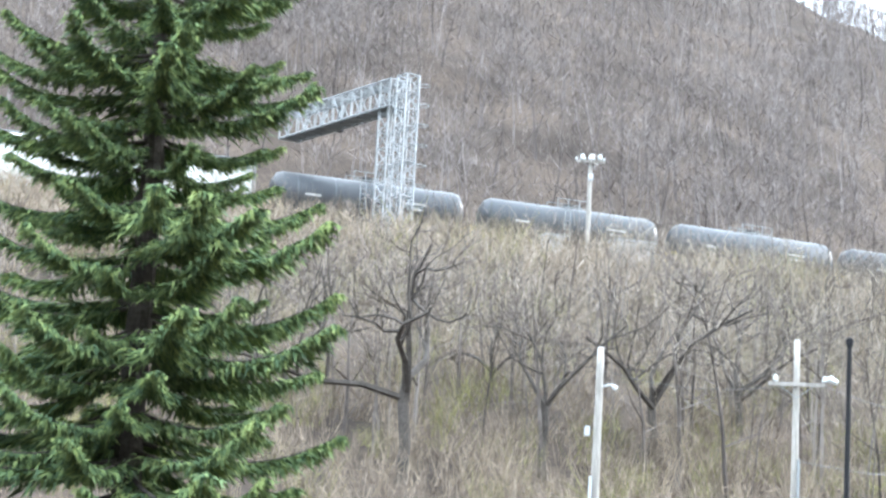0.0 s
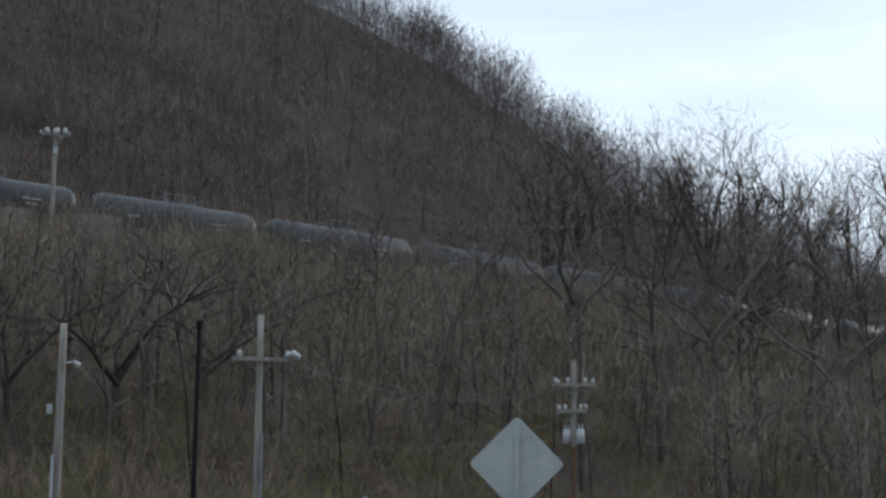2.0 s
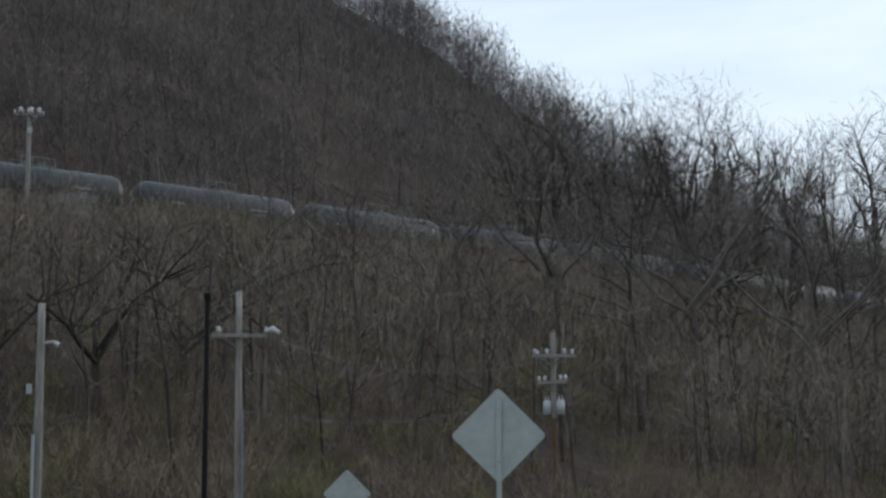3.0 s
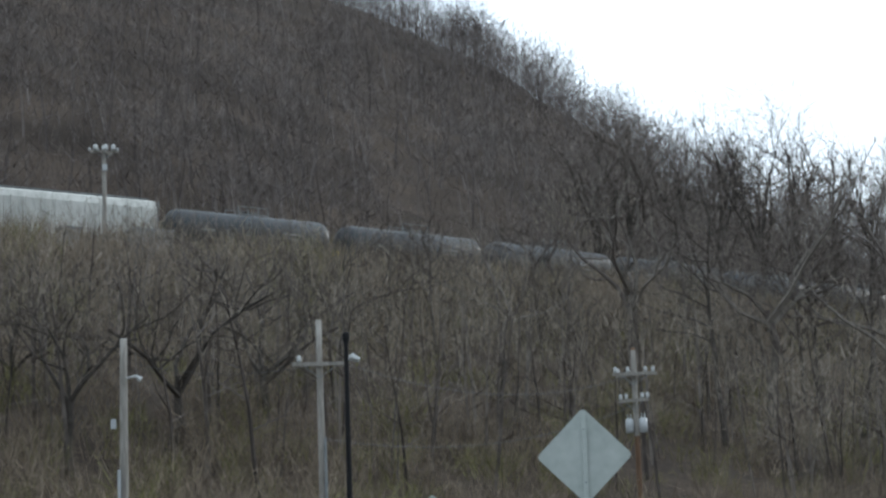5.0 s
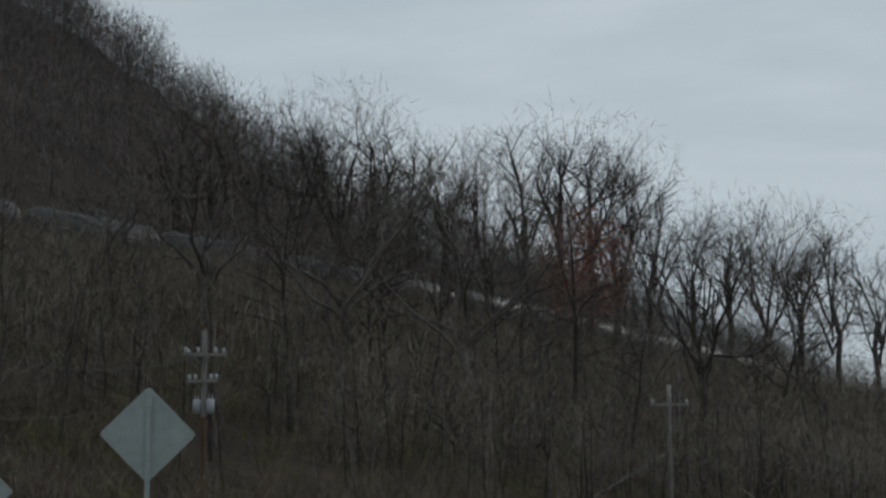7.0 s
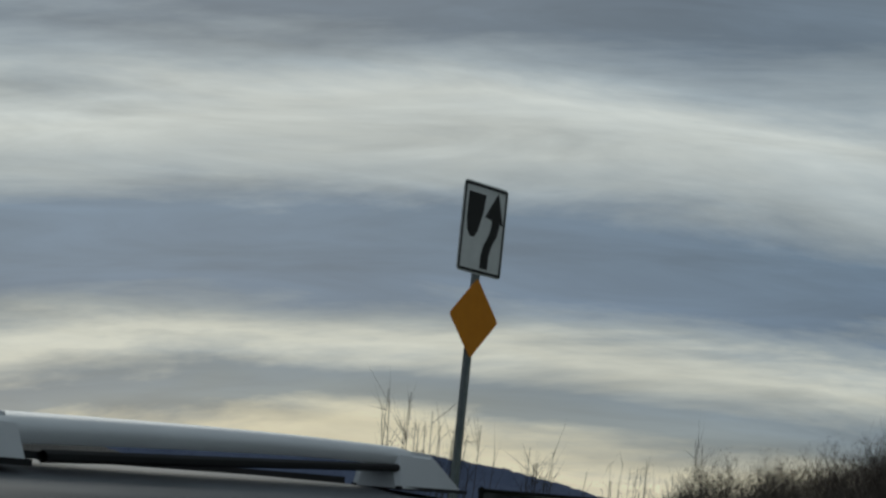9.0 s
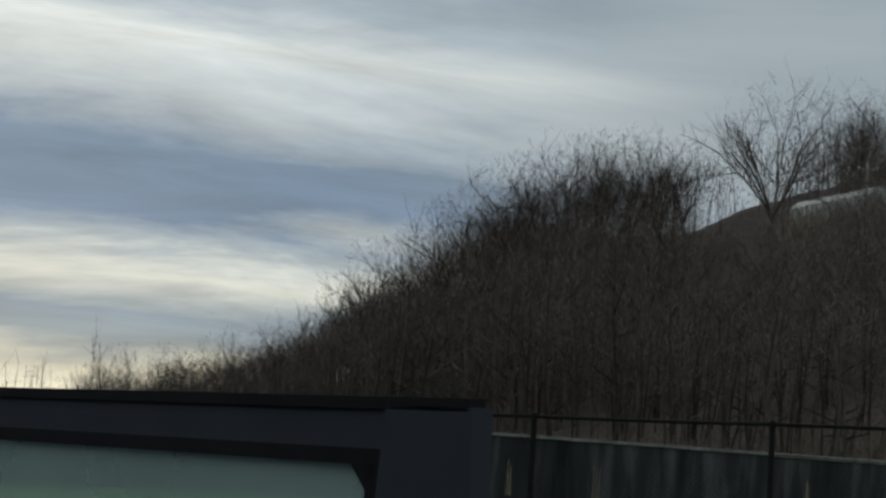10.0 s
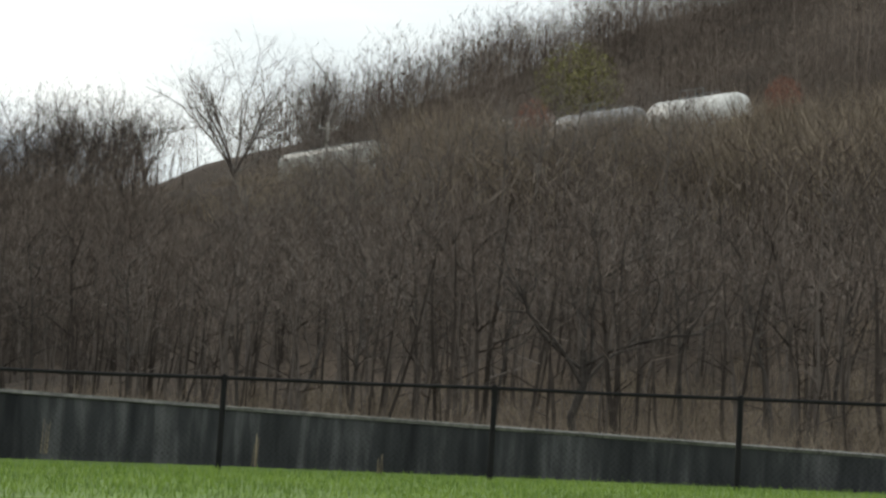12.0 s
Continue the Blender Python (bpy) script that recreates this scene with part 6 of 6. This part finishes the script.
def brush_template(seed, n, thick=0.02):
    rnd = random.Random(seed)
    g = Geo()
    for i in range(n):
        a = rnd.uniform(0, 6.28)
        r = rnd.uniform(0, 0.5)
        p = Vector((r * math.cos(a), r * math.sin(a), 0))
        q = p + Vector((rnd.uniform(-0.5, 0.5), rnd.uniform(-0.5, 0.5), rnd.uniform(0.5, 1.1)))
        m = p.lerp(q, rnd.uniform(0.3, 0.7))
        g.sliver(p, q, thick, rand_unit(rnd))
        for k in range(2):
            g.sliver(m, m + Vector((rnd.uniform(-0.35, 0.35), rnd.uniform(-0.35, 0.35), rnd.uniform(0.05, 0.5))), thick * 0.7, rand_unit(rnd))
    return g.arrays()


def build_brush():
    rnd = random.Random(91)
    kinds = [brush_template(200 + k, 34) for k in range(6)]
    a, b, c, e, low = [], [], [], [], []
    for i in range(2100):
        yaw, d = rnd.uniform(-13, 46), rnd.uniform(60, 135)
        x, y = polar(yaw, d).xy
        s, q = (float(v) for v in along(TRACK_A, np.array(x), np.array(y)))
        if -72 < q < -8:
            (a if rnd.random() < 0.75 else c).append((x, y, ground_z(x, y) - 0.1, rnd.uniform(1.0, 2.7), rnd.uniform(0, 6.28), rnd.randrange(60)))
    # a dense band of brush on the bank just below the rails
    for i in range(1500):
        s = rnd.uniform(75, 330)
        p, turn = track_point(TRACK_A, s)
        away = Vector((math.sin(radians(turn)), -math.cos(radians(turn)), 0)) * (9.5 + 22 * rnd.random() ** 1.4)
        p = p + away
        yaw, d = math.degrees(math.atan2(p.x, p.y)), math.hypot(p.x, p.y)
        top = float(np.interp(yaw, [-14, -4.9, 1.2, 6.8, 12.3, 20.3, 34.2, 42, 50], [11.9, 11.7, 11.3, 10.85, 10.1, 9.0, 5.8, 4.6, 2.6]))
        z = ground_z(p.x, p.y)
        h = EYE + d * math.tan(radians(top - rnd.uniform(0.3, 1.3) * (0.75 if yaw > 8 else 1))) - z
        if h > 0.7:
            (a if rnd.random() < 0.85 else c).append((p.x, p.y, z - 0.1, min(h, 5.5), rnd.uniform(0, 6.28), rnd.randrange(60)))
    for i in range(700):
        s = rnd.uniform(60, 215)
        p, turn = track_point(TRACK_B, s)
        p = p + Vector((-math.sin(radians(turn)), math.cos(radians(turn)), 0)) * (5.5 + 16 * rnd.random() ** 1.3)
        yaw, d = math.degrees(math.atan2(p.x, p.y)), math.hypot(p.x, p.y)
        top = float(np.interp(yaw, [97, 100.4, 103.5, 107, 110.3, 114.2, 116.4, 122], [6.4, 6.3, 7.45, 8.2, 9.0, 9.7, 10.1, 10.6]))
        z = ground_z(p.x, p.y)
        screen = 1.0 if 106.6 < yaw < 109.4 else 0.0
        h = EYE + d * math.tan(radians(top + screen + 0.3 - rnd.uniform(0, 1.0) )) - z
        if h > 0.6:
            e.append((p.x, p.y, z - 0.1, min(h, 6.5), rnd.uniform(0, 6.28), rnd.randrange(60)))
    for i in range(1150):
        yaw, d = rnd.uniform(82, 122), rnd.uniform(27.5, 100)
        x, y = polar(yaw, d).xy
        b.append((x, y, ground_z(x, y) - 0.1, rnd.uniform(0.7, 2.2) * (0.5 if d < 40 else 1), rnd.uniform(0, 6.28), rnd.randrange(60)))
    for i in range(330):
        yaw, d = rnd.uniform(82.5, 93.5), rnd.uniform(110, 175)
        x, y = polar(yaw, d).xy
        z = ground_z(x, y)
        size = min(rnd.uniform(3, 5), EYE + d * math.tan(radians(float(np.interp(yaw, [82, 86, 88, 90], [1.3, 1.7, 2.0, 3.0])))) - z)
        if size > 0.6:
            low.append((x, y, z - 0.2, size, rnd.uniform(0, 6.28), rnd.randrange(60)))
    scatter("spur_scrub", kinds, low, TRUNK_DARK, "dark scrub at the foot of the wooded spur", "brush")
    scatter("hillside_brush", kinds, a, DRY, "tan tangled brush and dead grass on the lower slope", "brush")
    scatter("budding_brush", kinds, c, BUD_OLIVE, "olive budding shrubs among the brush", "brush")
    scatter("trackside_brush", kinds, e, DRY, "tan brush along the far railway bank", "brush")
    scatter("wall_brush", kinds, b, DRY, "tan tangled brush behind the wall", "brush")


build_brush()


def far_ridge(name, d, line, material, label):
    """A wooded ridge far off, with a ragged crest and depth behind it."""
    yaws = np.arange(line[0][0], line[-1][0], 0.05)
    e = np.interp(yaws, [p[0] for p in line], [p[1] for p in line])
    rnd = random.Random(int(d))
    V, T = [], []
    for i, (yw, el) in enumerate(zip(yaws, e)):
        rag = 0.05 * noise.noise(Vector((yw * 3.1, d, 0))) + 0.035 * rnd.random()
        z = EYE + d * math.tan(radians(max(el + rag, 0.02)))
        for dd, zz in ((d - 120, -6.0), (d - 40, z * 0.55), (d, z), (d + 160, -8.0)):
            p = polar(yw, dd, zz)
            V.append(tuple(p))
        if i:
            for k in range(3):
                a, b = (i - 1) * 4 + k, i * 4 + k
                T += [(a, b, b + 1), (a, b + 1, a + 1)]
    tagged(part(name, mesh_of(name, np.array(V), np.array(T), material), material), label, kind="structure")


far_ridge("backdrop_hill", 620, [(44, 1.0), (50.5, 1.35), (53, 1.35), (56, 1.5), (58, 1.42), (60.4, 1.2), (62.5, 0.9), (65, 0.5), (67, 0.1)], RIDGE_BROWN, "distant dark wooded hill across the valley")
far_ridge("backdrop_mountain", 2600, [(60, 0.9), (66, 1.15), (72, 1.3), (74, 1.22), (76.7, 1.02), (78.5, 0.75), (80.3, 0.35), (82, 0.1)], RIDGE_BLUE, "far mountain ridge on the horizon, coloured blue for haze")


# ---- what moves ----
def motions():
    for car, line, start, speed in TRAIN:
        rows = []
        for k in range(7):
            t = k * 2.0
            s = start + speed * t
            p, turn = track_point(line, max(s, 0.5))
            a, _ = track_point(line, max(s - 5.0, 0.1))
            b, _ = track_point(line, max(s + 5.0, 0.6))
            turn = math.degrees(math.atan2(b.y - a.y, b.x - a.x))
            rows.append((t, pose(p.x, p.y, RAIL_Z, 0, 0, turn)))
        walk(car, rows)
    # the open door sways a little on its hinge
    for door, hinge, angle in DOOR:
        walk(door, [(t, pose(hinge.x, hinge.y, drop, 0, lift, angle + a)) for t, a, lift, drop in ((0.0, 2.6, -0.6, -0.03), (9.1, 2.6, -0.7, -0.03), (9.5, 2.6, -1.3, -0.016), (10.0, 0.0, 0.0, -0.004), (10.5, -0.5, 0.0, 0.002), (12.0, -1.0, 0.0, 0.002))])


motions()
